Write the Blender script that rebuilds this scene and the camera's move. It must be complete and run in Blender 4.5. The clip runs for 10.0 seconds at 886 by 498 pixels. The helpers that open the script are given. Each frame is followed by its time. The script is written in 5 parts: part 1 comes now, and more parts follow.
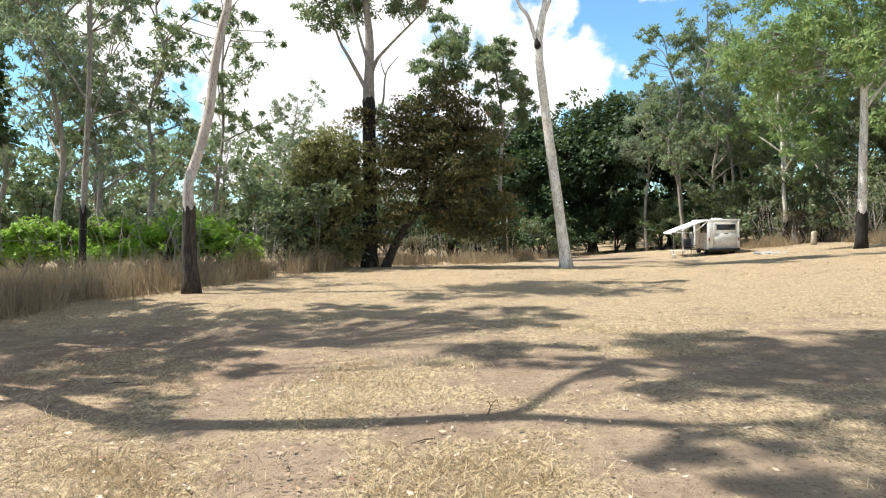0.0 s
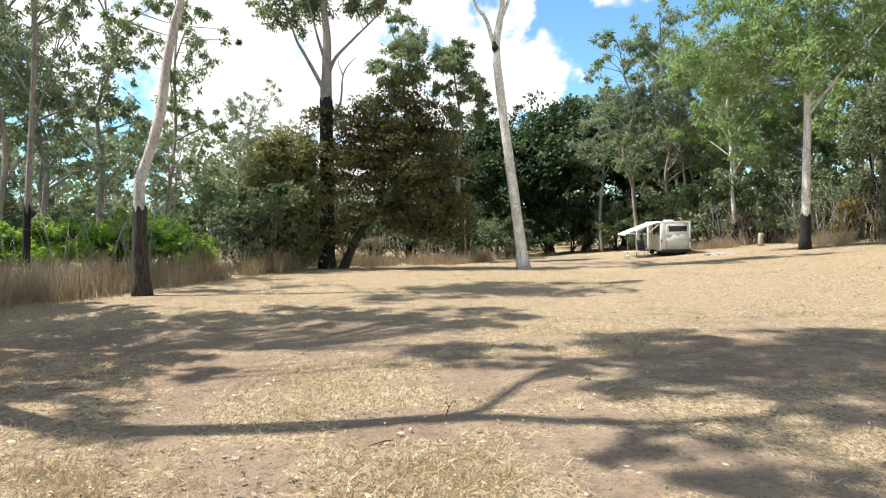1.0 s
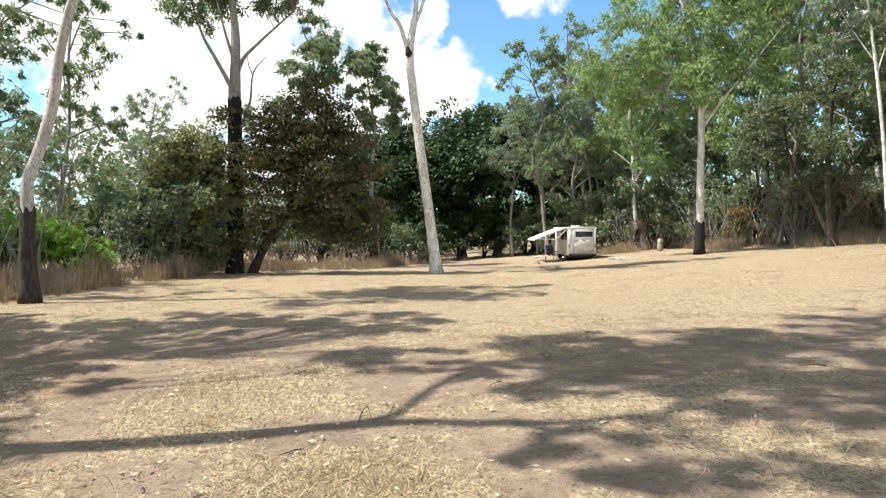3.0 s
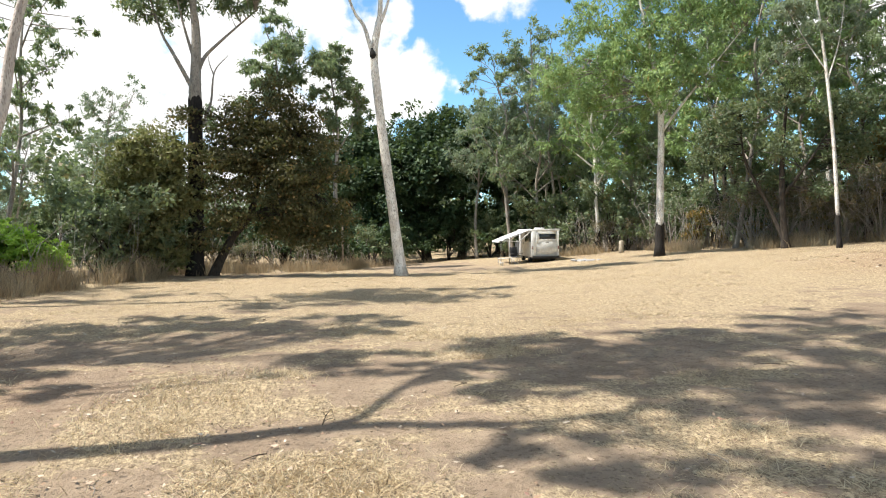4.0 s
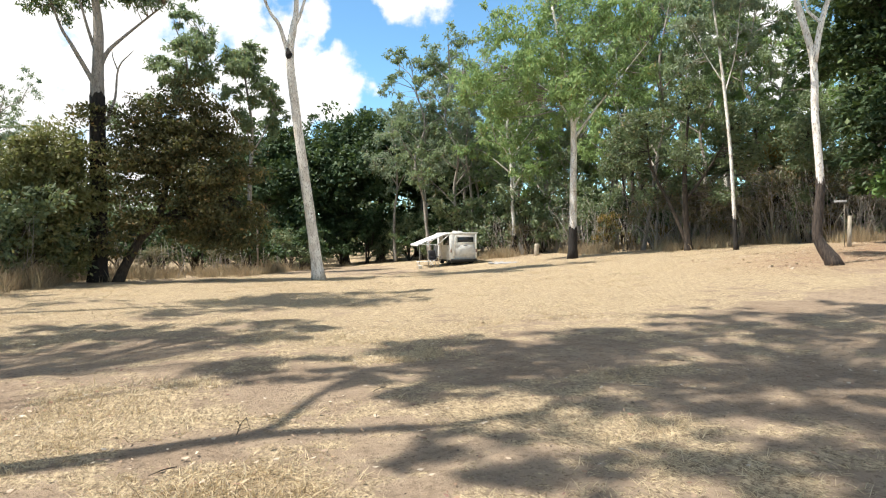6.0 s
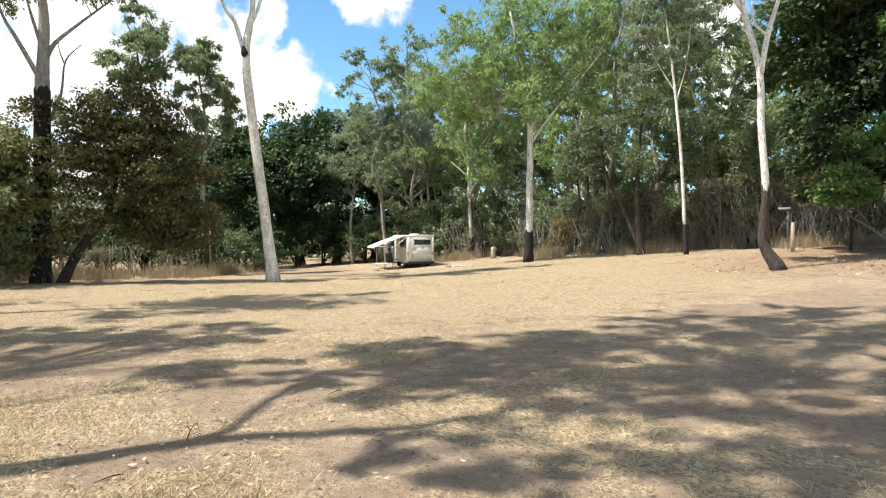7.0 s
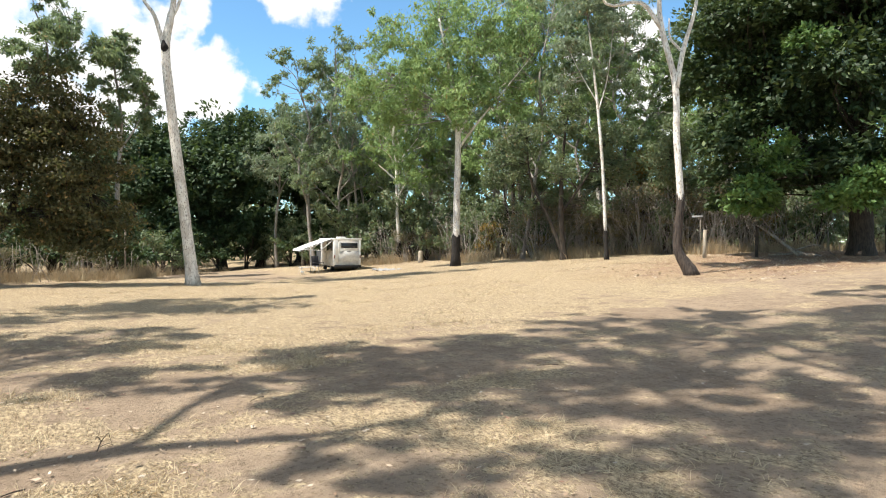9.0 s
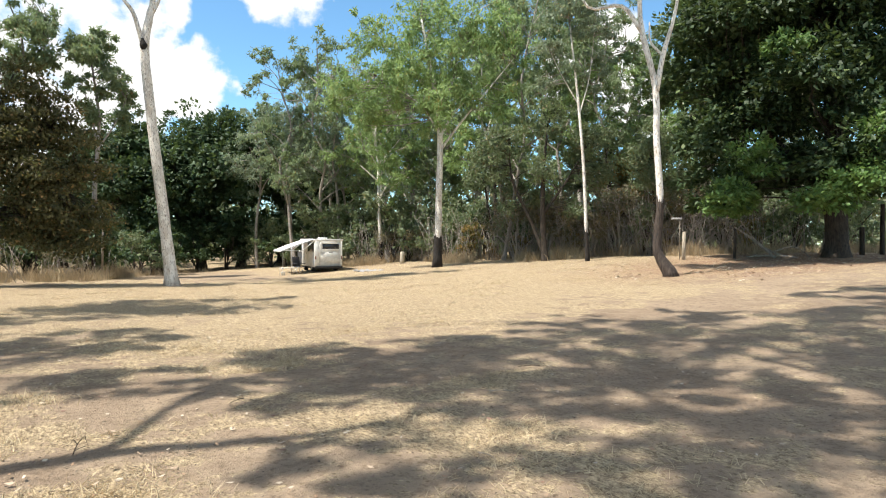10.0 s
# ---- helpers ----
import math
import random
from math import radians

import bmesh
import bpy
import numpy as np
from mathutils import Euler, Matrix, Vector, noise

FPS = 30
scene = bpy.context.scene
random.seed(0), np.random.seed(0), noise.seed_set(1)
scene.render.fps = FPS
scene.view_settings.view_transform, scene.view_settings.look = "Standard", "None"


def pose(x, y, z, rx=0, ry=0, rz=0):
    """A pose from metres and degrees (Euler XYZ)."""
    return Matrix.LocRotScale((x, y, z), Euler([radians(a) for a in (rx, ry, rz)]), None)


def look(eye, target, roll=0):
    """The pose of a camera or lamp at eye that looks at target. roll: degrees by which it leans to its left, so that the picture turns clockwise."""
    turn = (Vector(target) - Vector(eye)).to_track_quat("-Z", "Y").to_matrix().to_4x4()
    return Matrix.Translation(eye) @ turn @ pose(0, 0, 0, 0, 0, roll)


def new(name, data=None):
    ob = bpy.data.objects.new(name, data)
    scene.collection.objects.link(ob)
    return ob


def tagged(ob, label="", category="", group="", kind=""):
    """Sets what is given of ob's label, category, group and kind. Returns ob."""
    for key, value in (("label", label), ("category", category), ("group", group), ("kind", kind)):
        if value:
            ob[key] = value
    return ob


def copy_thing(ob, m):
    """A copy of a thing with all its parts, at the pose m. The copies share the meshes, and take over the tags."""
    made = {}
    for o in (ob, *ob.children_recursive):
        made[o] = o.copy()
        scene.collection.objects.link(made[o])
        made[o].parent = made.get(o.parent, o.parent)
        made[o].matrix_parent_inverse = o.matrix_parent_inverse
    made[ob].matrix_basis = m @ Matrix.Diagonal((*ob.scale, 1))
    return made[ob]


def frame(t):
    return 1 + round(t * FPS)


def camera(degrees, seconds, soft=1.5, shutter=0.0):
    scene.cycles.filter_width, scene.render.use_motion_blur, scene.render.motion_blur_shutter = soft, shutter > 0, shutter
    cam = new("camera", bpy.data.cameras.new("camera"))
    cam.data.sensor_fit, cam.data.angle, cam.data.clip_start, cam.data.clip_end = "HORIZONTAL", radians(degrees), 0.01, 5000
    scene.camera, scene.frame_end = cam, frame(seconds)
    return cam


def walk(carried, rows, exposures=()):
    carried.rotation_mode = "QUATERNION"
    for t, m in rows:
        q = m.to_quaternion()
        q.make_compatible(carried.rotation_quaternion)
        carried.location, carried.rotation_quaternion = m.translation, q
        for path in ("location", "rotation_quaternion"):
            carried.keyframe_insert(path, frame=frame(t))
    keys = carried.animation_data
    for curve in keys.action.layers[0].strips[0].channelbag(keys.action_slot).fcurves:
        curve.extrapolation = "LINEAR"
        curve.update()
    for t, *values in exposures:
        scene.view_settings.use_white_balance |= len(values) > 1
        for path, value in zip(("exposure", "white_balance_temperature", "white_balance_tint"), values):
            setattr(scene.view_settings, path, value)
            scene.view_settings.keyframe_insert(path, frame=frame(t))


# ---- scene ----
cam = camera(67.65, 10.0, soft=1.15)
EYE = (0.0, 0.0, 1.6)
# seconds, yaw, pitch, roll: a slow hand-held pan from one spot
PAN = (
    (0.0, 0.00, -1.90, 1.30), (0.5, -1.40, -1.90, 1.23), (1.0, -3.62, -1.88, 1.19), (1.5, -5.44, -1.84, 1.10),
    (2.0, -7.43, -1.78, 1.04), (2.5, -9.43, -1.70, 0.94), (4.0, -14.19, -1.49, 0.84), (4.5, -15.93, -1.44, 0.86),
    (5.0, -17.69, -1.39, 0.88), (5.5, -19.42, -1.35, 1.00), (7.0, -24.94, -1.12, 0.35), (7.5, -26.72, -0.99, 0.24),
    (8.0, -28.40, -0.88, 0.10), (8.5, -29.94, -0.82, -0.01), (9.0, -31.22, -0.79, -0.20), (9.5, -32.16, -0.73, -0.26),
    (10.0, -32.79, -0.69, -0.37),
)
walk(cam, [(t, pose(*EYE, 90 + p, r, y)) for t, y, p, r in PAN], exposures=((0.0, 0.80, 6450, 10), (10.0, 0.79, 6550, 10)))

# ---- world and sun ----
SUN_ELEVATION, SUN_AZIMUTH = 60.0, -80.0        # degrees; azimuth clockwise from +y
SUN_WAY = Vector((math.sin(radians(SUN_AZIMUTH)) * math.cos(radians(SUN_ELEVATION)),
                  math.cos(radians(SUN_AZIMUTH)) * math.cos(radians(SUN_ELEVATION)),
                  math.sin(radians(SUN_ELEVATION))))
sun = new("sun", bpy.data.lights.new("sun", "SUN"))
sun.data.energy, sun.data.angle, sun.data.color = 5.0, radians(0.6), (1.0, 0.95, 0.86)
sun.matrix_world = look(SUN_WAY * 60, (0, 0, 0))


def build_world():
    world = bpy.data.worlds.new("sky")
    scene.world = world
    world.use_nodes = True
    nt = world.node_tree
    nodes, links = nt.nodes, nt.links
    nodes.clear()
    sky = nodes.new("ShaderNodeTexSky")
    sky.sky_type, sky.sun_disc = "NISHITA", False
    sky.sun_elevation, sky.sun_rotation = radians(SUN_ELEVATION), radians(SUN_AZIMUTH)
    sky.air_density, sky.dust_density, sky.ozone_density = 0.9, 0.0, 1.1
    coord = nodes.new("ShaderNodeTexCoord")

    def math_node(op, a, b, clamp=False):
        n = nodes.new("ShaderNodeMath")
        n.operation, n.use_clamp = op, clamp
        for i, v in enumerate((a, b)):
            if isinstance(v, (int, float)):
                n.inputs[i].default_value = v
            else:
                links.new(v, n.inputs[i])
        return n.outputs[0]

    billow = nodes.new("ShaderNodeTexNoise")
    links.new(coord.outputs["Generated"], billow.inputs["Vector"])
    billow.inputs["Scale"].default_value, billow.inputs["Detail"].default_value = 5.0, 5.0
    centred, scaled, warped = (nodes.new("ShaderNodeVectorMath") for _ in range(3))
    centred.operation, scaled.operation, warped.operation = "SUBTRACT", "SCALE", "ADD"
    links.new(billow.outputs["Color"], centred.inputs[0])
    centred.inputs[1].default_value = (0.5, 0.5, 0.5)
    links.new(centred.outputs["Vector"], scaled.inputs[0])
    scaled.inputs["Scale"].default_value = 0.22
    links.new(coord.outputs["Generated"], warped.inputs[0])
    links.new(scaled.outputs["Vector"], warped.inputs[1])
    level = nodes.new("ShaderNodeVectorMath")
    level.operation = "NORMALIZE"
    links.new(warped.outputs["Vector"], level.inputs[0])

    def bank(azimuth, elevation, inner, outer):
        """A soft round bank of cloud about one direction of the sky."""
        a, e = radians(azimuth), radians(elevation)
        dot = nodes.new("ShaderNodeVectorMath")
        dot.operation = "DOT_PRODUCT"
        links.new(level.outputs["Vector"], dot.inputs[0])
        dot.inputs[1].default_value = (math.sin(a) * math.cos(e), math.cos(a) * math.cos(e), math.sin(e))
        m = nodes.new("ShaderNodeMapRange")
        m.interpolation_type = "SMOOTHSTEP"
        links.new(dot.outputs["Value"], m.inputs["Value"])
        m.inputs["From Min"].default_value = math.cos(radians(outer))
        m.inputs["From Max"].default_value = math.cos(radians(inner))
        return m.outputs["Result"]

    def fluff(scale, detail):
        n = nodes.new("ShaderNodeTexNoise")
        links.new(coord.outputs["Generated"], n.inputs["Vector"])
        for key, value in (("Scale", scale), ("Detail", detail), ("Roughness", 0.58)):
            n.inputs[key].default_value = value
        return n.outputs["Fac"]

    total = None
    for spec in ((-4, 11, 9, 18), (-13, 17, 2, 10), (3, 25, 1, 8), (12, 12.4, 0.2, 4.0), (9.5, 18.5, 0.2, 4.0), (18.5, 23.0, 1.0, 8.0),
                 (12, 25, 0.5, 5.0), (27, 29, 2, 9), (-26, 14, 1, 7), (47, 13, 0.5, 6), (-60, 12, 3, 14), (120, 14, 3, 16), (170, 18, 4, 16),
                 # unseen banks overhead and behind, added to whiten the sky's fill light
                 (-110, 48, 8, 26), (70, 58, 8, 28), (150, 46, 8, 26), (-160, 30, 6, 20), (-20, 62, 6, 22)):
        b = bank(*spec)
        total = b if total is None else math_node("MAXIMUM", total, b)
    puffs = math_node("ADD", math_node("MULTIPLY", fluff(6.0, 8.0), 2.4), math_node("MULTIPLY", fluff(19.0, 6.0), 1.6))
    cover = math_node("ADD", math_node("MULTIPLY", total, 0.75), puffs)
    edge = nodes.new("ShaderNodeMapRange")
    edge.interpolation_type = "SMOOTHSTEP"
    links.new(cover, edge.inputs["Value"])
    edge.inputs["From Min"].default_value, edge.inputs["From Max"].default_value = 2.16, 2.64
    clear, cloud = nodes.new("ShaderNodeBackground"), nodes.new("ShaderNodeBackground")
    deep = nodes.new("ShaderNodeMix")
    deep.data_type, deep.blend_type = "RGBA", "MULTIPLY"
    deep.inputs["Factor"].default_value = 1.0
    links.new(sky.outputs["Color"], deep.inputs[6])
    deep.inputs[7].default_value = (0.72, 1.0, 1.06, 1)
    links.new(deep.outputs[2], clear.inputs["Color"])
    clear.inputs["Strength"].default_value = 0.125
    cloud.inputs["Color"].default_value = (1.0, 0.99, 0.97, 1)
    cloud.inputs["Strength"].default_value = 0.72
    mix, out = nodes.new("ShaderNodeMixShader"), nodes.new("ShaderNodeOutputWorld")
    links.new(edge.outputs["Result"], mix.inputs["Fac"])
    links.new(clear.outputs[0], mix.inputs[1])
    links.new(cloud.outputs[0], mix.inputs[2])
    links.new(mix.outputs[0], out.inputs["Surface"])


build_world()


# ---- materials ----
class Nodes:
    """A short hand for building a node material."""

    def __init__(self, name):
        self.material = bpy.data.materials.new(name)
        self.material.use_nodes = True
        self.tree = self.material.node_tree
        self.tree.nodes.clear()
        self.out = self.add("ShaderNodeOutputMaterial")

    def add(self, kind, **values):
        n = self.tree.nodes.new(kind)
        for key, value in values.items():
            self.put(n.inputs[key.replace("_", " ")], value)
        return n

    def put(self, socket, value):
        if isinstance(value, bpy.types.NodeSocket):
            self.tree.links.new(value, socket)
        elif isinstance(value, (tuple, list)) and len(value) == 3 and socket.type == "RGBA":
            socket.default_value = (*value, 1)
        else:
            socket.default_value = value

    def place(self):
        return self.add("ShaderNodeTexCoord").outputs["Object"]

    def world(self):
        return self.add("ShaderNodeNewGeometry").outputs["Position"]

    def stretch(self, vector, scale):
        return self.add("ShaderNodeMapping", Vector=vector, Scale=scale).outputs["Vector"]

    def noise(self, vector, scale, detail=4.0, rough=0.55):
        return self.add("ShaderNodeTexNoise", Vector=vector, Scale=scale, Detail=detail, Roughness=rough).outputs["Fac"]

    def ramp(self, value, low, high, a=0.0, b=1.0):
        n = self.add("ShaderNodeMapRange", Value=value)
        for key, v in (("From Min", low), ("From Max", high), ("To Min", a), ("To Max", b)):
            n.inputs[key].default_value = v
        return n.outputs["Result"]

    def mix(self, fac, a, b):
        n = self.tree.nodes.new("ShaderNodeMix")
        n.data_type = "RGBA"
        self.put(n.inputs["Factor"], fac)
        self.put(n.inputs[6], a)
        self.put(n.inputs[7], b)
        return n.outputs[2]

    def calc(self, op, a, b=0.0):
        n = self.tree.nodes.new("ShaderNodeMath")
        n.operation = op
        self.put(n.inputs[0], a)
        self.put(n.inputs[1], b)
        return n.outputs[0]

    def bump(self, height, strength, distance):
        return self.add("ShaderNodeBump", Height=height, Strength=strength, Distance=distance).outputs["Normal"]

    def finish(self, color, rough=0.8, metal=0.0, normal=None, **more):
        b = self.add("ShaderNodeBsdfPrincipled")
        self.put(b.inputs["Base Color"], color)
        self.put(b.inputs["Roughness"], rough)
        self.put(b.inputs["Metallic"], metal)
        if normal is not None:
            self.put(b.inputs["Normal"], normal)
        for key, value in more.items():
            self.put(b.inputs[key.replace("_", " ")], value)
        self.tree.links.new(b.outputs[0], self.out.inputs["Surface"])
        return self.material


def leaf_material(name, dark, light, odd, odd_share=0.06, through_share=0.35, rough=0.5):
    """Foliage: every leaf its own tone, a few odd ones, light shining through."""
    n = Nodes(name)
    island = n.add("ShaderNodeNewGeometry").outputs["Random Per Island"]
    patchy = n.noise(n.world(), 0.55, 3.0)
    tone = n.calc("ADD", n.calc("MULTIPLY", island, 0.6), n.ramp(patchy, 0.3, 0.7, 0.0, 0.4))
    color = n.mix(tone, dark, light)
    pick = n.calc("GREATER_THAN", n.add("ShaderNodeTexWhiteNoise", Vector=n.add("ShaderNodeCombineXYZ", X=island).outputs[0]).outputs["Value"], 1.0 - odd_share)
    color = n.mix(pick, color, odd)
    front = n.add("ShaderNodeBsdfPrincipled")
    n.put(front.inputs["Base Color"], color)
    front.inputs["Roughness"].default_value = rough
    front.inputs["Specular IOR Level"].default_value = 0.3
    back = n.add("ShaderNodeBsdfTranslucent", Color=n.mix(0.30, color, (0.30, 0.42, 0.08)))
    both = n.add("ShaderNodeMixShader", Fac=through_share)
    n.tree.links.new(front.outputs[0], both.inputs[1])
    n.tree.links.new(back.outputs[0], both.inputs[2])
    n.tree.links.new(both.outputs[0], n.out.inputs["Surface"])
    return n.material


def bark_pale(name, base, shade, spot):
    n = Nodes(name)
    p = n.place()
    streak = n.noise(n.stretch(p, (5.0, 5.0, 0.9)), 1.4, 6.0, 0.65)
    blotch = n.noise(n.stretch(p, (2.2, 2.2, 1.1)), 1.3, 4.0)
    fine = n.noise(n.stretch(p, (9.0, 9.0, 2.5)), 4.0, 4.0)
    color = n.mix(n.ramp(streak, 0.50, 0.64), base, shade)
    color = n.mix(n.ramp(blotch, 0.53, 0.58, 0.0, 0.65), color, shade)
    color = n.mix(n.ramp(fine, 0.545, 0.62, 0.0, 0.85), color, spot)
    return n.finish(color, 0.75, normal=n.bump(fine, 0.5, 0.02))


def bark_rough(name, dark, light):
    n = Nodes(name)
    p = n.place()
    ridge = n.noise(n.stretch(p, (9.0, 9.0, 1.6)), 2.2, 6.0, 0.65)
    color = n.mix(n.ramp(ridge, 0.35, 0.7), dark, light)
    return n.finish(color, 0.92, normal=n.bump(ridge, 1.0, 0.05))


def plain(name, color, rough=0.6, metal=0.0, wear=0.12, scale=6.0):
    """Paint, plastic or metal with faint dirt and wear."""
    n = Nodes(name)
    grime = n.noise(n.place(), scale, 5.0)
    worn = tuple(c * (1 - 2.2 * wear) for c in color)
    return n.finish(n.mix(n.ramp(grime, 0.4, 0.75), color, worn), n.ramp(grime, 0.3, 0.8, rough, min(1.0, rough + 0.2)), metal)


GUM = leaf_material("gum_leaf", (0.125, 0.168, 0.092), (0.305, 0.370, 0.215), (0.285, 0.220, 0.102), 0.04, 0.42)
GUM_PALE = leaf_material("pale_gum_leaf", (0.150, 0.194, 0.138), (0.325, 0.380, 0.270), (0.285, 0.240, 0.128), 0.04, 0.42)
GUM_BRIGHT = leaf_material("bright_gum_leaf", (0.160, 0.240, 0.090), (0.380, 0.505, 0.215), (0.323, 0.280, 0.102), 0.03, 0.42)
LIME = leaf_material("lime_leaf", (0.180, 0.320, 0.035), (0.330, 0.510, 0.070), (0.38, 0.44, 0.07), 0.05, 0.42)
SHRUB = leaf_material("shrub_leaf", (0.085, 0.112, 0.062), (0.220, 0.265, 0.150), (0.228, 0.190, 0.102), 0.06, 0.34)
OLIVE = leaf_material("olive_brown_leaf", (0.034, 0.034, 0.015), (0.165, 0.148, 0.064), (0.24, 0.16, 0.065), 0.08, 0.2, 0.7)
OLIVE_GREEN = leaf_material("olive_green_leaf", (0.105, 0.110, 0.044), (0.290, 0.280, 0.120), (0.237, 0.190, 0.090), 0.06, 0.3, 0.6)
DEEP = leaf_material("deep_green_leaf", (0.019, 0.038, 0.018), (0.068, 0.115, 0.050), (0.095, 0.130, 0.051), 0.05, 0.2, 0.6)
# one fig leaf in two tones: sunlit for outer sprays, shaded for the crown
FIG_SUNLIT = leaf_material("sunlit_fig_leaf", (0.050, 0.095, 0.030), (0.165, 0.285, 0.080), (0.200, 0.290, 0.085), 0.05, 0.34, 0.5)
FIG_SHADED = leaf_material("shaded_fig_leaf", (0.017, 0.031, 0.014), (0.056, 0.094, 0.037), (0.120, 0.160, 0.060), 0.06, 0.2, 0.55)
RUST = leaf_material("rust_leaf", (0.120, 0.090, 0.030), (0.270, 0.180, 0.060), (0.36, 0.17, 0.04), 0.10)
THICKET = leaf_material("dry_thicket_leaf", (0.085, 0.075, 0.050), (0.250, 0.218, 0.148), (0.30, 0.20, 0.09), 0.10, 0.25, 0.7)
WHITE_BARK = bark_pale("white_bark", (0.78, 0.74, 0.68), (0.54, 0.48, 0.42), (0.20, 0.16, 0.13))
PINK_BARK = bark_pale("pinkish_bark", (0.62, 0.55, 0.50), (0.44, 0.37, 0.33), (0.24, 0.19, 0.16))
GREY_BARK = bark_pale("grey_bark", (0.34, 0.30, 0.26), (0.22, 0.19, 0.16), (0.12, 0.10, 0.08))
CHAR = bark_rough("charred_bark", (0.007, 0.006, 0.005), (0.036, 0.028, 0.023))
BROWN_CHAR = bark_rough("scorched_brown_bark", (0.020, 0.015, 0.012), (0.105, 0.078, 0.062))
DARK_BARK = bark_rough("dark_bark", (0.018, 0.014, 0.011), (0.090, 0.068, 0.050))


def straw_material(name, pale, gold, brown):
    n = Nodes(name)
    island = n.add("ShaderNodeNewGeometry").outputs["Random Per Island"]
    wide = n.noise(n.world(), 0.7, 3.0)
    color = n.mix(n.ramp(wide, 0.35, 0.65), pale, gold)
    color = n.mix(n.ramp(island, 0.55, 1.0, 0.0, 0.9), color, brown)
    front = n.add("ShaderNodeBsdfPrincipled", Roughness=0.7)
    n.put(front.inputs["Base Color"], color)
    back = n.add("ShaderNodeBsdfTranslucent", Color=color)
    both = n.add("ShaderNodeMixShader", Fac=0.25)
    n.tree.links.new(front.outputs[0], both.inputs[1])
    n.tree.links.new(back.outputs[0], both.inputs[2])
    n.tree.links.new(both.outputs[0], n.out.inputs["Surface"])
    return n.material


STRAW = straw_material("mown_straw", (0.64, 0.53, 0.35), (0.52, 0.41, 0.25), (0.22, 0.160, 0.095))
TALL_STRAW = straw_material("tall_dry_grass", (0.42, 0.345, 0.22), (0.36, 0.265, 0.155), (0.15, 0.115, 0.075))


def litter_material():
    n = Nodes("dead_leaves")
    island = n.add("ShaderNodeNewGeometry").outputs["Random Per Island"]
    color = n.mix(n.ramp(island, 0.0, 0.6), (0.56, 0.48, 0.37), (0.32, 0.20, 0.12))
    color = n.mix(n.ramp(island, 0.7, 1.0), color, (0.16, 0.07, 0.05))
    return n.finish(color, 0.6)


LITTER = litter_material()
CRUMBS = bark_rough("soil_crumb", (0.035, 0.026, 0.019), (0.150, 0.110, 0.078))


def ground_material():
    n = Nodes("dry_ground")
    w = n.world()
    straw = n.add("ShaderNodeAttribute")
    straw.attribute_name = "straw"
    leafy = n.add("ShaderNodeAttribute")
    leafy.attribute_name = "litter"
    wide, mid = n.noise(w, 0.35, 5.0), n.noise(w, 2.2, 6.0, 0.6)
    grain, grit = n.noise(w, 22.0, 5.0, 0.65), n.noise(w, 90.0, 3.0, 0.7)
    fibre = n.noise(n.stretch(w, (40.0, 14.0, 20.0)), 1.0, 4.0, 0.7)
    clod = n.noise(w, 7.0, 6.0, 0.68)
    soil = n.mix(n.ramp(wide, 0.35, 0.65), (0.349, 0.264, 0.185), (0.254, 0.187, 0.130))
    soil = n.mix(n.ramp(mid, 0.45, 0.75, 0.0, 0.6), soil, (0.434, 0.338, 0.239))
    soil = n.mix(n.ramp(clod, 0.50, 0.68, 0.0, 0.75), soil, (0.174, 0.128, 0.088))
    soil = n.mix(n.ramp(grain, 0.53, 0.68, 0.0, 0.8), soil, (0.137, 0.099, 0.068))
    soil = n.mix(n.ramp(grit, 0.60, 0.72, 0.0, 0.8), soil, (0.518, 0.413, 0.300))
    thatch = n.mix(n.ramp(fibre, 0.36, 0.60), (0.549, 0.428, 0.267), (0.174, 0.126, 0.077))
    thatch = n.mix(n.ramp(clod, 0.48, 0.66, 0.0, 0.65), thatch, (0.228, 0.167, 0.105))
    thatch = n.mix(n.ramp(grit, 0.50, 0.66, 0.0, 0.85), thatch, (0.677, 0.555, 0.375))
    thatch = n.mix(n.ramp(grain, 0.50, 0.66, 0.0, 0.8), thatch, (0.126, 0.090, 0.062))
    wisp = n.noise(n.stretch(w, (16.0, 11.0, 10.0)), 1.0, 5.0, 0.72)
    thatch = n.mix(n.ramp(wisp, 0.53, 0.62, 0.0, 0.7), thatch, (0.655, 0.519, 0.328))
    patch = n.noise(w, 1.0, 5.0, 0.62)
    cover = n.calc("ADD", straw.outputs["Fac"], n.calc("ADD", n.ramp(mid, 0.3, 0.7, -0.5, 0.5), n.ramp(grain, 0.3, 0.7, -0.38, 0.38)))
    cover = n.calc("ADD", cover, n.ramp(patch, 0.35, 0.65, -0.35, 0.35))
    color = n.mix(n.ramp(cover, 0.40, 0.60), soil, thatch)
    brown = n.mix(grit, (0.30, 0.165, 0.105), (0.16, 0.085, 0.055))
    color = n.mix(n.calc("MULTIPLY", leafy.outputs["Fac"], n.ramp(grain, 0.3, 0.6)), color, brown)
    height = n.calc("ADD", n.calc("ADD", n.calc("MULTIPLY", grain, 0.7), n.calc("MULTIPLY", grit, 0.4)), clod)
    return n.finish(color, 0.95, normal=n.bump(height, 1.0, 0.045), Specular_IOR_Level=0.15)


GROUND = ground_material()


# ---- shapes ----
def hash01(ix, iy, seed):
    h = (ix.astype(np.int64) * 374761393 + iy.astype(np.int64) * 668265263 + seed * 1442695041) & 0x7FFFFFFF
    h = ((h ^ (h >> 13)) * 1274126177) & 0x7FFFFFFF
    return ((h ^ (h >> 16)) & 0xFFFF) / 65535.0


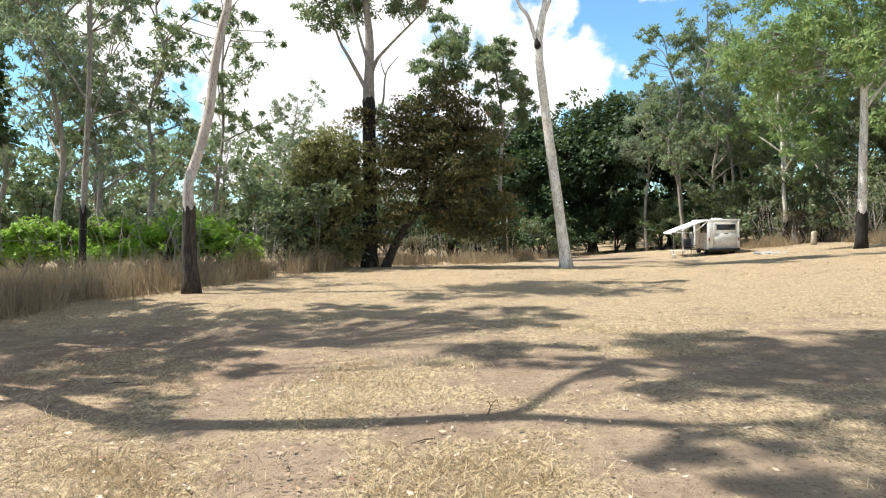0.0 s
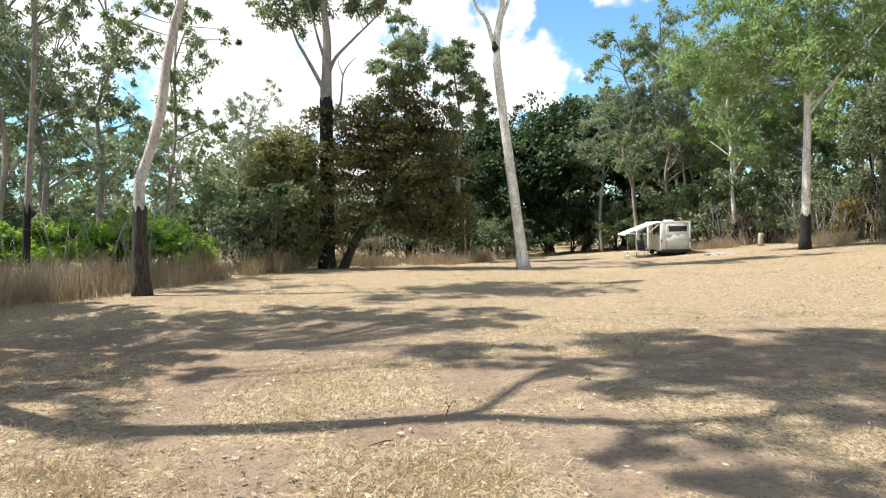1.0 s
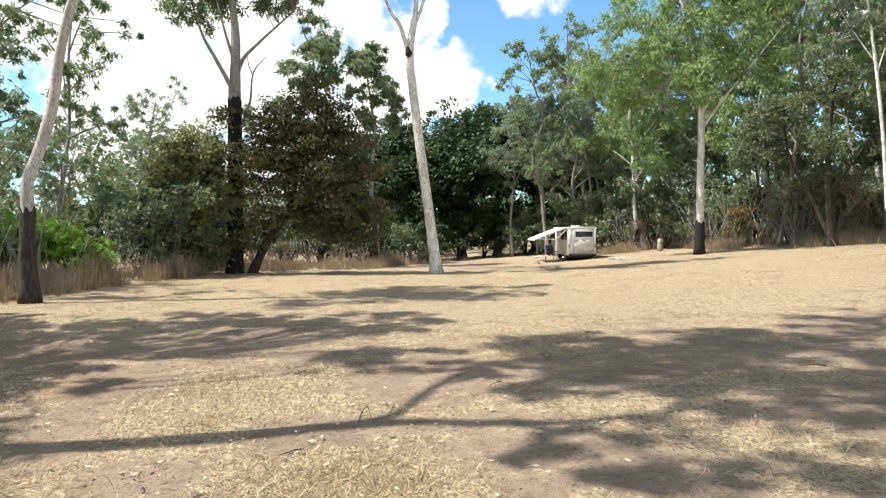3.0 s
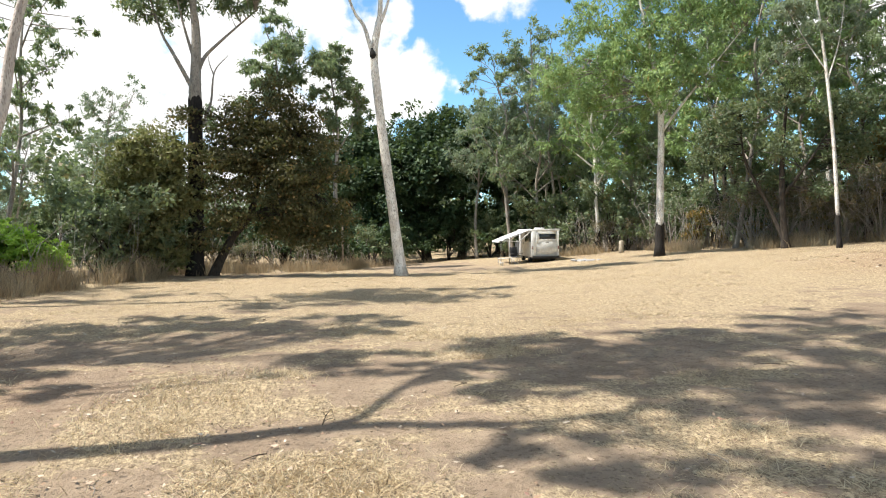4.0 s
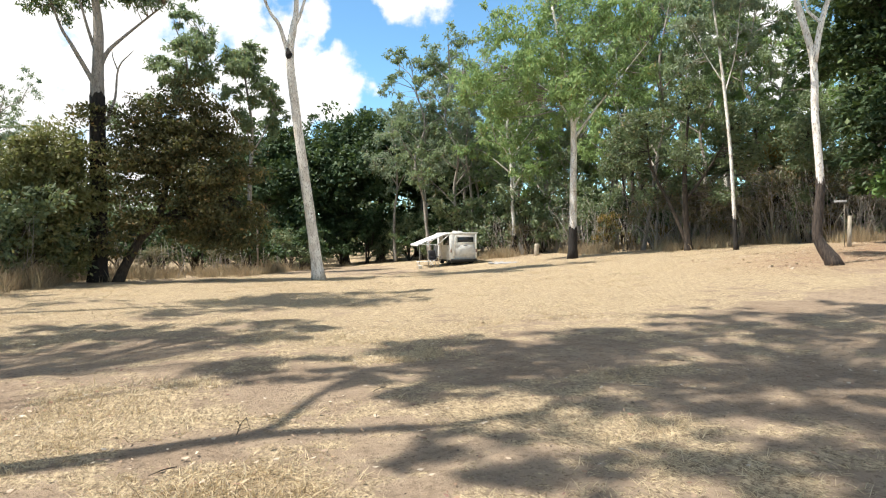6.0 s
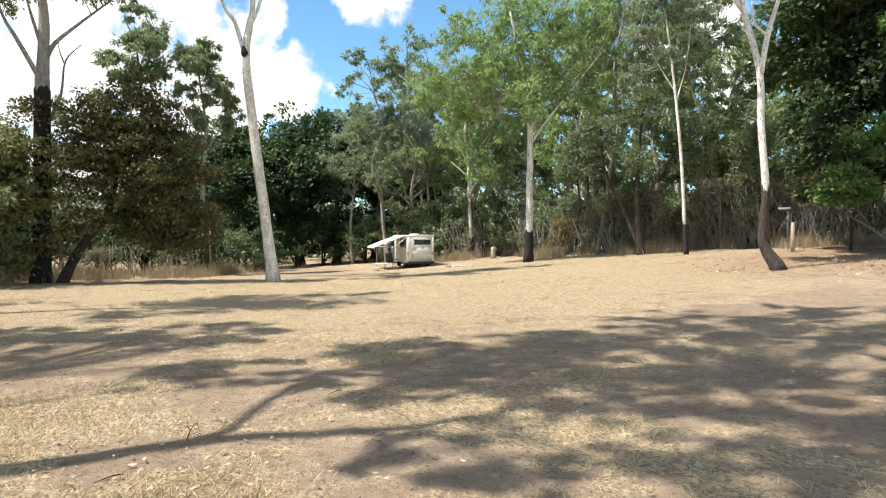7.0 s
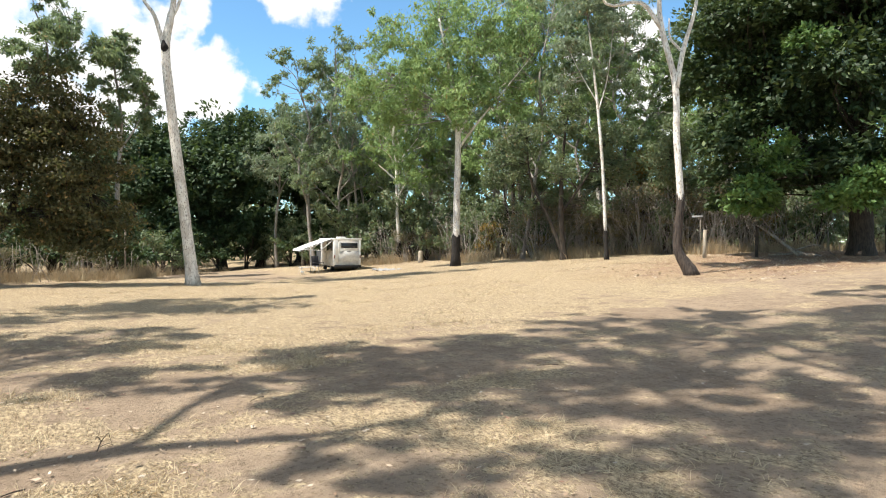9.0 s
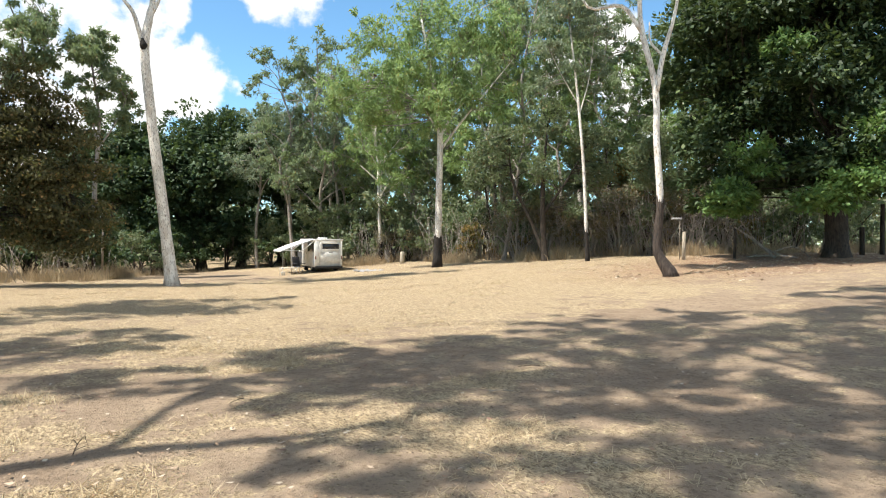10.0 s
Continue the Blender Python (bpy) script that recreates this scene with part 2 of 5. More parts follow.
def vnoise(x, y, seed=0):
    """Smooth value noise from 0 to 1 on arrays."""
    x, y = np.asarray(x, float), np.asarray(y, float)
    ix, iy = np.floor(x).astype(np.int64), np.floor(y).astype(np.int64)
    fx, fy = x - ix, y - iy
    fx, fy = fx * fx * (3 - 2 * fx), fy * fy * (3 - 2 * fy)
    a, b = hash01(ix, iy, seed), hash01(ix + 1, iy, seed)
    c, d = hash01(ix, iy + 1, seed), hash01(ix + 1, iy + 1, seed)
    return (a * (1 - fx) + b * fx) * (1 - fy) + (c * (1 - fx) + d * fx) * fy


def ease(u):
    u = np.clip(u, 0.0, 1.0)
    return u * u * (3 - 2 * u)


def ground_z(x, y):
    """The lie of the land: flat by the camera, rising to +x, falling gently to +y."""
    x, y = np.asarray(x, float), np.asarray(y, float)
    dip = 0.13 * np.exp(-((x - 14.8) ** 2 + (y - 36.8) ** 2) / 16)
    return 1.15 * ease((x - 5) / 26) - 0.03 * np.clip(y - 18, 0, 45) * ease((x + 12) / 24) - dip


def gz(x, y):
    return float(ground_z(x, y))


def make_mesh(name, verts, faces, material, smooth=True):
    """A mesh from an array of points and a list of face arrays."""
    me = bpy.data.meshes.new(name)
    verts = np.ascontiguousarray(verts, dtype=np.float32)
    faces = [np.asarray(f, dtype=np.int32) for f in faces if len(f)]
    loops = np.concatenate([f.ravel() for f in faces])
    sizes = np.concatenate([np.full(len(f), f.shape[1], dtype=np.int32) for f in faces])
    starts = np.concatenate([[0], np.cumsum(sizes)[:-1]]).astype(np.int32)
    me.vertices.add(len(verts))
    me.vertices.foreach_set("co", verts.ravel())
    me.loops.add(len(loops))
    me.loops.foreach_set("vertex_index", loops)
    me.polygons.add(len(sizes))
    me.polygons.foreach_set("loop_start", starts)
    me.polygons.foreach_set("use_smooth", np.full(len(sizes), smooth, dtype=bool))
    me.update(calc_edges=True)
    me.materials.append(material)
    return me


class Geo:
    """Points and faces gathered from several pieces."""

    def __init__(self):
        self.verts, self.faces, self.count = [], [], 0

    def add(self, verts, faces):
        verts = np.asarray(verts, float)
        self.verts.append(verts)
        for f in faces:
            if len(f):
                self.faces.append(np.asarray(f, dtype=np.int64) + self.count)
        self.count += len(verts)
        return self

    def mesh(self, name, material, smooth=True):
        return make_mesh(name, np.concatenate(self.verts), self.faces, material, smooth)


def part(name, geo, material, parent, label="", smooth=True):
    """Links one mesh (a Geo, a bmesh or a mesh) under a thing or a part."""
    if isinstance(geo, Geo):
        me = geo.mesh(name, material, smooth)
    elif isinstance(geo, bmesh.types.BMesh):
        me = bpy.data.meshes.new(name)
        geo.to_mesh(me)
        geo.free()
        me.materials.append(material)
    else:
        me = geo
    ob = new(name, me)
    if parent is not None:
        ob.parent = parent
    if label:
        tagged(ob, label)
    return ob


def thing(name, label, category, group="", at=None):
    ob = tagged(new(name), label, category, group)
    if at is not None:
        ob.matrix_basis = at
    return ob


def curve_points(points, steps):
    """A smooth line through the points (Catmull-Rom)."""
    p = np.asarray(points, float)
    if len(p) < 3:
        t = np.linspace(0, 1, steps + 1)[:, None]
        return p[0] * (1 - t) + p[-1] * t
    q = np.vstack([2 * p[0] - p[1], p, 2 * p[-1] - p[-2]])
    out = []
    per = max(2, steps // (len(p) - 1))
    for i in range(1, len(q) - 2):
        t = np.linspace(0, 1, per, endpoint=False)[:, None]
        a, b, c, d = q[i - 1], q[i], q[i + 1], q[i + 2]
        out.append(0.5 * (2 * b + (c - a) * t + (2 * a - 5 * b + 4 * c - d) * t ** 2 + (3 * b - a - 3 * c + d) * t ** 3))
    return np.vstack(out + [p[-1:]])


def tube(points, radii, sides=8, steps=0, lump=0.0, seed=0):
    """A tapered, slightly lumpy tube along a line of points."""
    c = curve_points(points, steps) if steps else np.asarray(points, float)
    n = len(c)
    r = np.interp(np.linspace(0, 1, n), np.linspace(0, 1, len(radii)), radii)
    way = np.gradient(c, axis=0)
    way /= np.linalg.norm(way, axis=1)[:, None] + 1e-9
    side = np.cross(way[0], (0.31, 0.95, 0.05))
    verts = []
    ang = np.linspace(0, 2 * np.pi, sides, endpoint=False)
    rng = np.random.default_rng(seed + 11)
    wob = 1 + lump * (rng.random((n, sides)) - 0.5) * 2
    for i in range(n):
        side = side - way[i] * side.dot(way[i])
        side /= np.linalg.norm(side) + 1e-9
        other = np.cross(way[i], side)
        ring = c[i] + (np.cos(ang)[:, None] * side + np.sin(ang)[:, None] * other) * (r[i] * wob[i])[:, None]
        verts.append(ring)
    k = np.arange(sides)
    quads = [np.stack([i * sides + k, i * sides + (k + 1) % sides, (i + 1) * sides + (k + 1) % sides, (i + 1) * sides + k], 1) for i in range(n - 1)]
    caps = [np.arange(sides)[::-1][None, :], (np.arange(sides) + (n - 1) * sides)[None, :]]
    return np.vstack(verts), [np.vstack(quads), caps[0], caps[1]]


def unit(v):
    return v / (np.linalg.norm(v, axis=-1, keepdims=True) + 1e-9)


def leaf_quads(p, way, face, length, width):
    """A diamond-shaped leaf at every point p, along way, turned to face."""
    side = unit(np.cross(way, face))
    length, width = np.asarray(length)[:, None], np.asarray(width)[:, None]
    mid = p + way * length * 0.45 - face * length * 0.06
    v = np.stack([p, mid + side * width, p + way * length, mid - side * width], 1).reshape(-1, 3)
    f = np.arange(len(p) * 4).reshape(-1, 4)
    return v, f


def box(geo, centre, size, rot=None):
    """A box with its edges cut back a little."""
    c, s = np.asarray(centre, float), np.asarray(size, float) / 2
    b = min(0.12 * s.min(), 0.03)
    pts, faces = [], []
    bm = bmesh.new()
    bmesh.ops.create_cube(bm, size=1.0)
    for v in bm.verts:
        v.co = Vector((v.co.x * 2 * s[0], v.co.y * 2 * s[1], v.co.z * 2 * s[2]))
    bmesh.ops.bevel(bm, geom=bm.edges[:], offset=b, segments=1, affect="EDGES")
    if rot is not None:
        bmesh.ops.transform(bm, matrix=rot, verts=bm.verts)
    bm.verts.index_update()
    pts = np.array([v.co[:] for v in bm.verts]) + c
    by = {}
    for fc in bm.faces:
        by.setdefault(len(fc.verts), []).append([v.index for v in fc.verts])
    bm.free()
    return geo.add(pts, [np.array(v) for v in by.values()])


# ---- the ground ----
def spread(n, reach, k):
    u = np.linspace(-1, 1, n)
    return reach * np.sinh(k * u) / math.sinh(k)


# mown straw lies thick in these patches (x, y, half-width, half-depth), bare soil shows in the others
THICK = ((0.15, 3.9, 0.75, 0.75), (-1.0, 6.4, 0.8, 0.9), (-0.55, 7.6, 0.9, 0.5), (2.4, 10.5, 1.6, 1.2), (2.6, 8.3, 0.8, 0.5), (2.9, 5.3, 0.8, 0.35),
         (3.5, 4.5, 0.7, 0.3), (-2.6, 4.2, 1.4, 0.8), (4.6, 6.2, 0.8, 0.4), (8.0, 16.0, 6.0, 5.0), (12.0, 22.0, 9.0, 6.0), (-1.0, 22.5, 8.0, 3.0),
         (-4.0, 8.0, 1.6, 1.0))
BARE = ((-2.0, 6.9, 0.55, 1.6), (-1.1, 4.3, 0.45, 0.9), (0.9, 7.2, 0.9, 0.8), (1.6, 4.2, 0.8, 0.7), (3.8, 7.4, 1.8, 1.1), (0.6, 5.4, 1.4, 0.35),
        (5.5, 5.0, 1.8, 0.8), (-3.0, 10.5, 3.0, 1.2), (12.0, 9.0, 3.0, 0.9), (9.0, 42.0, 3.5, 12.0))


def blot(x, y, cx, cy, rx, ry):
    return ease(1.35 - np.sqrt(((x - cx) / rx) ** 2 + ((y - cy) / ry) ** 2) * 0.9)


def straw_share(x, y):
    s = 0.27 + 0.46 * vnoise(x * 0.35 + 3, y * 0.35, 3) + 0.25 * (vnoise(x * 1.3, y * 1.3, 4) - 0.5)
    s = s + 0.29 * ease((y - 9) / 6)
    for p in THICK:
        s = s + 0.40 * blot(x, y, *p)
    for p in BARE:
        s = s - 0.50 * blot(x, y, *p)
    return np.clip(s, 0.0, 1.0)


def litter_share(x, y):
    s = 0.9 * blot(x, y, 24.5, 14.5, 8.0, 4.0) + 0.5 * blot(x, y, -4.5, 7.5, 2.5, 2.2) * vnoise(x * 1.1, y * 1.1, 8)
    return np.clip(s, 0.0, 1.0)


def build_ground():
    n = 360
    xs, ys = spread(n, 900, 8.0) + 1.0, spread(n, 900, 8.0) + 7.0
    gx, gy = np.meshgrid(xs, ys)
    x, y = gx.ravel(), gy.ravel()
    near = 1 / (1 + (np.hypot(x, y) / 60) ** 2)
    z = ground_z(x, y) + near * (0.05 * (vnoise(x * 0.9, y * 0.9, 1) - 0.5) + 0.03 * (vnoise(x * 3.1, y * 3.1, 2) - 0.5))
    k = np.arange(n - 1)
    a = (k[:, None] * n + k[None, :]).ravel()
    me = make_mesh("ground", np.stack([x, y, z], 1), [np.stack([a, a + 1, a + n + 1, a + n], 1)], GROUND)
    for name, values in (("straw", straw_share(x, y)), ("litter", litter_share(x, y))):
        at = me.attributes.new(name, "FLOAT", "POINT")
        at.data.foreach_set("value", np.ascontiguousarray(values, dtype=np.float32))
    tagged(new("ground", me), "dry clearing of bare soil and mown straw", "ground", kind="structure")


build_ground()


def blades(name, x, y, length, width, upright, material, label, seed):
    """Blades of dry grass, a bent triangle strip each."""
    rng = np.random.default_rng(seed)
    n = len(x)
    base = np.stack([x, y, ground_z(x, y) - 0.015], 1)
    a = rng.random(n) * 2 * np.pi
    lean = np.clip(upright + rng.normal(0, 0.22, n), 0.04, 0.98)
    way = np.stack([np.cos(a) * (1 - lean), np.sin(a) * (1 - lean), lean], 1)
    way = unit(way)
    b = rng.random(n) * 2 * np.pi
    side = unit(np.cross(way, np.stack([np.cos(b), np.sin(b), 0.3 * np.ones(n)], 1))) * width[:, None]
    mid = base + way * length[:, None] * 0.55
    droop = np.stack([np.cos(a), np.sin(a), -0.3 * np.ones(n)], 1) * length[:, None] * 0.12
    tip = base + way * length[:, None] + droop
    v = np.stack([base - side, base + side, mid + side * 0.8, mid - side * 0.8, tip], 1).reshape(-1, 3)
    i = np.arange(n)[:, None] * 5
    me = make_mesh(name, v, [i + np.array([[0, 1, 2, 3]]), i + np.array([[3, 2, 4]])], material)
    return tagged(new(name, me), label, "grass", kind="stuff")


def sow(count, x0, x1, y0, y1, share, seed):
    rng = np.random.default_rng(seed)
    x, y = rng.uniform(x0, x1, count), rng.uniform(y0, y1, count)
    keep = rng.random(count) < share(x, y)
    return x[keep], y[keep], rng


def tufted(count, per, x0, x1, y0, y1, share, seed, radius):
    """Points in tufts rather than evenly strewn."""
    x, y, rng = sow(count, x0, x1, y0, y1, share, seed)
    x, y = np.repeat(x, per), np.repeat(y, per)
    return x + rng.normal(0, radius, len(x)), y + rng.normal(0, radius, len(y)), rng


def straw_dense(x, y):
    return np.clip((straw_share(x, y) - 0.38) * 1.9, 0, 1)


x, y, rng = tufted(17000, 8, -6, 8, 2.6, 11, lambda u, v: np.clip((straw_share(u, v) - 0.44) * 2.1, 0, 1), 21, 0.05)
blades("straw_near", x, y, rng.uniform(0.03, 0.11, len(x)), rng.uniform(0.0018, 0.0040, len(x)), 0.34, STRAW, "pale mown straw lying in tufts on the soil", 22)
x, y, rng = tufted(21000, 7, -14, 24, 11, 32, straw_dense, 23, 0.08)
blades("straw_far", x, y, rng.uniform(0.035, 0.09, len(x)), rng.uniform(0.0018, 0.0042, len(x)), 0.38, STRAW, "pale cut straw over the open clearing", 24)


def straw_thick(x, y):
    s = 0 * x
    for p in (*THICK[:5], THICK[7]):
        s = np.maximum(s, blot(x, y, *p))
    return s * np.clip(vnoise(x * 2.3, y * 2.3, 14) * 1.6 - 0.25, 0, 1)


x, y, rng = tufted(11000, 8, -4.5, 5.5, 2.6, 8.5, straw_thick, 25, 0.04)
blades("straw_tufts", x, y, rng.uniform(0.04, 0.13, len(x)), rng.uniform(0.0020, 0.0045, len(x)), 0.45, STRAW, "thick tufts of pale cut straw", 26)


def build_litter():
    """Curled dead leaves and bark chips on the soil."""
    for name, label, n, x0, x1, y0, y1, l0, l1, seed in (("dead_leaves", "pale curled dead leaves on the soil", 11000, -7, 7, 2.6, 13, 0.02, 0.075, 41),
                                                      ("soil_crumbs", "dark crumbs of bark and soil on the ground", 16000, -6, 8, 2.6, 12, 0.012, 0.035, 43),
                                                      ("fallen_fig_leaves", "brown fallen leaves under the fig", 5000, 16, 33, 10.5, 19, 0.07, 0.14, 42)):
        rng = np.random.default_rng(seed)
        x, y = rng.uniform(x0, x1, n), rng.uniform(y0, y1, n)
        keep = rng.random(n) < (0.12 + 0.88 * vnoise(x * 0.8, y * 0.8, 16) ** 2) * np.interp(x, [-6, -1, 1, 7, 12], [1, 0.9, 0.4, 0.3, 1])
        x, y = x[keep], y[keep]
        n = len(x)
        a = rng.random(n) * 6.283
        way = np.stack([np.cos(a), np.sin(a), rng.normal(0.05, 0.12, n)], 1)
        face = unit(np.stack([rng.normal(0, 0.35, n), rng.normal(0, 0.35, n), np.ones(n)], 1))
        p = np.stack([x, y, ground_z(x, y) + 0.022], 1)
        length = rng.uniform(l0, l1, n)
        v, fc = leaf_quads(p, unit(way), face, length, length * rng.uniform(0.14, 0.3, n))
        tagged(new(name, make_mesh(name, v, [fc], CRUMBS if name == "soil_crumbs" else LITTER, False)), label, "leaves", kind="stuff")


build_litter()


# tall dry grass stands round the edge of the clearing
EDGE = ((-75, 9.0), (-40, 14.6), (-33, 15.8), (-29, 17.8), (-24, 19.6), (-21, 20.6), (-14, 24.2), (-7, 29.5), (0, 30.5), (5, 34.0), (8, 42.0), (11, 50.0), (16, 54.0), (19, 50.0),
        (25, 43.0), (30, 42.5), (33, 37.5), (40, 34.2), (47, 34.5), (53, 32.0), (60, 33.5), (66, 38.0), (80, 38.0), (110, 36.0))


def edge_distance(azimuth):
    return np.interp(azimuth, [e[0] for e in EDGE], [e[1] for e in EDGE])


def build_tall_grass():
    rng = np.random.default_rng(31)
    n = 13000
    az = rng.uniform(-48, 72, n)
    depth = rng.exponential(2.6, n)
    thin = vnoise(az * 0.5, depth * 0.4, 5)
    keep = (thin > 0.38) & ~((az > 8) & (az < 21) & (rng.random(n) < 0.85)) & ~((az > 52) & (rng.random(n) < 0.45))
    az, depth = az[keep], depth[keep]
    d = edge_distance(az) + depth + 0.5 * rng.normal(0, 1, len(az))
    per = 9
    x = np.repeat(np.sin(np.radians(az)) * d, per) + rng.normal(0, 0.12, len(az) * per)
    y = np.repeat(np.cos(np.radians(az)) * d, per) + rng.normal(0, 0.12, len(az) * per)
    tall = np.repeat((0.5 + 0.7 * vnoise(az * 0.8, d * 0.3, 6)) * np.interp(az, [-30, -5, 0, 20], [1.05, 1.0, 0.8, 0.8]), per)
    blades("tall_grass", x, y, tall * rng.uniform(0.35, 1.15, len(x)) * np.repeat(rng.uniform(0.65, 1.25, len(az)), per), rng.uniform(0.004, 0.010, len(x)), 0.80, TALL_STRAW, "tall dry golden grass round the clearing", 32)

    x, y, rng = tufted(1500, 9, -16.0, -8.2, 12.6, 20.0, lambda u, v: (np.hypot(u, v) > edge_distance(np.degrees(np.arctan2(u, v))) - 0.4) * (0.4 + 0.6 * vnoise(u, v, 7)), 33, 0.13)
    blades("tall_grass_edge", x, y, rng.uniform(0.4, 1.25, len(x)), rng.uniform(0.004, 0.009, len(x)), 0.78, TALL_STRAW, "tall dry brown grass in the shade of the trees", 34)


build_tall_grass()


# ---- trees ----
def foliage(clumps, count, size, style, seed, spread_out=0.85):
    """Leaves gathered in small sprays that fill the clumps (x, y, z, radius). Returns points, faces and the sprays' centres."""
    rng = np.random.default_rng(seed)
    c = np.asarray(clumps, float)
    if style == "gum":
        # each clump breaks up into smaller tufts with gaps between them
        k = 7
        turn = unit(rng.normal(0, 1, (len(c) * k, 3)) + np.array([0, 0, 0.2]))
        big = np.repeat(c, k, axis=0)
        c = np.column_stack([big[:, :3] + turn * (big[:, 3] * rng.uniform(0.35, 0.9, len(big)))[:, None] * np.array([1, 1, 0.8]),
                             big[:, 3] * rng.uniform(0.34, 0.62, len(big))])
    weight = c[:, 3] ** 2.2
    sprays = max(6, count // {"gum": 52, "layer": 60}.get(style, 40))
    which = rng.choice(len(c), sprays, p=weight / weight.sum())
    dirs = unit(rng.normal(0, 1, (sprays, 3)))
    if style == "broad":
        dirs[:, 2] = np.abs(dirs[:, 2]) * 0.9 - 0.25
        dirs = unit(dirs)
    reach = rng.random(sprays) ** (0.34 if style == "gum" else 0.3) * rng.uniform(0.75, 1.3, sprays)
    centre = c[which, :3] + dirs * (reach * c[which, 3] * spread_out)[:, None] * np.array([1, 1, 0.85])
    spray_r = np.minimum(c[which, 3] * (0.36 if style == "gum" else 0.26), 0.48) * rng.uniform(0.55, 1.4, sprays)
    pick = rng.integers(0, sprays, count)
    off = rng.normal(0, 1, (count, 3)) * spray_r[pick][:, None] * np.array([0.62, 0.62, 0.42])
    if style == "gum":
        off[:, 2] -= 0.35 * np.hypot(off[:, 0], off[:, 1])
    if style == "layer":
        off = rng.normal(0, 1, (count, 3)) * rng.uniform(0.25, 0.5, sprays)[pick][:, None] * np.array([0.8, 0.8, 0.13])
        off[:, 2] -= 0.22 * np.hypot(off[:, 0], off[:, 1])
    p = centre[pick] + off
    if style == "gum":
        way = unit(rng.normal(0, 0.6, (count, 3)) + np.array([0, 0, -0.6]))
        face = unit(rng.normal(0, 0.8, (count, 3)) + dirs[pick] * 0.4 + np.array([0, 0, 0.4]))
        ratio = 0.17
    elif style == "broad":
        way = unit(dirs[pick] * 0.8 + rng.normal(0, 0.6, (count, 3)) + np.array([0, 0, -0.35]))
        face = unit(rng.normal(0, 0.55, (count, 3)) + dirs[pick] * 0.5 + np.array([0, 0, 0.9]))
        ratio = 0.28
    else:
        way = unit(rng.normal(0, 1, (count, 3)) + np.array([0, 0, 0.1]))
        face = unit(rng.normal(0, 0.8, (count, 3)) + dirs[pick] * 0.3 + np.array([0, 0, 0.7]))
        ratio = 0.24
    length = size * rng.uniform(0.6, 1.35, count)
    v, f = leaf_quads(p, way, face, length, length * ratio)
    return v, f, centre


def twigs(centres, limbs, seed, share=0.5, thick=0.022):
    """Thin boughs from the nearest limb to the sprays."""
    rng = np.random.default_rng(seed + 5)
    anchor = np.vstack([curve_points(l[0], 24) for l in limbs])
    geo = Geo()
    for c in centres[rng.random(len(centres)) < share]:
        near = np.linalg.norm((anchor - c) * np.array([1, 1, 1.0]) + np.array([0, 0, 0.35]), axis=1)
        a = anchor[np.argmin(near + (anchor[:, 2] > c[2] + 0.3) * 1.2)]
        gap = np.linalg.norm(c - a)
        mid = (a + c) / 2 + rng.normal(0, 0.08, 3) * gap + np.array([0, 0, 0.06 * gap])
        r = thick * (0.6 + 0.35 * gap)
        geo.add(*tube([a, mid, c], [r, r * 0.6, r * 0.25], 4))
    return geo


def build_tree(name, label, at, trunk, radii, clumps, leaf, bark, count, size, style="gum", limbs=(), char=None, char_bark=None, seed=1, group="",
               twig_share=0.5, twig_bark=None, sides=10, category="tree", thick=0.022):
    """One tree: trunk, scorched foot, limbs, twigs and crown. Points are relative to the foot."""
    root = thing(name, label, category, group, at)
    line = curve_points(trunk, 36)
    rr = np.interp(np.linspace(0, 1, len(line)), np.linspace(0, 1, len(radii)), radii)
    rr = rr * (1 + 0.4 * np.exp(-np.clip(line[:, 2], 0, None) / 0.22))
    line[0, 2] -= 0.12
    if char is not None:
        k = int(np.searchsorted(line[:, 2], char))
        k = min(max(k, 2), len(line) - 3)
        fv, ff = tube(line[:k + 1], rr[:k + 1] * 1.10, sides * 2, 0, 0.07, seed)
        fv[-2 * sides:, 2] += np.random.default_rng(seed).uniform(-0.10, 0.22, 2 * sides)
        part("charred_foot", Geo().add(fv, ff[:2]), char_bark or CHAR, root, "blackened, fire-scorched rough bark")
        part("trunk", Geo().add(*tube(line[k - 1:], rr[k - 1:], sides, 0, 0.04, seed + 1)), bark, root)
    else:
        part("trunk", Geo().add(*tube(line, rr, sides, 0, 0.05, seed)), bark, root)
    for i, (pts, r0, r1) in enumerate(limbs):
        part("limb", Geo().add(*tube(pts, [r0, (r0 + r1) * 0.5, r1], 7, 14, 0.05, seed + 20 + i)), bark, root)
    if clumps is not None and count:
        v, f, centres = foliage(clumps, count, size, style, seed + 40)
        holders = list(limbs) + [(np.asarray(trunk)[len(trunk) // 2:], 0, 0)]
        if twig_share:
            tagged(part("twig_growth", twigs(centres, holders, seed, twig_share, thick), twig_bark or (GREY_BARK if bark is WHITE_BARK else bark), root), kind="stuff")
        part("crown", make_mesh("crown", v, [f], leaf, False), None, root)
    return root


def rel(points, foot):
    return [tuple(np.asarray(p[:3]) - np.asarray(foot)) + tuple(p[3:]) for p in points]


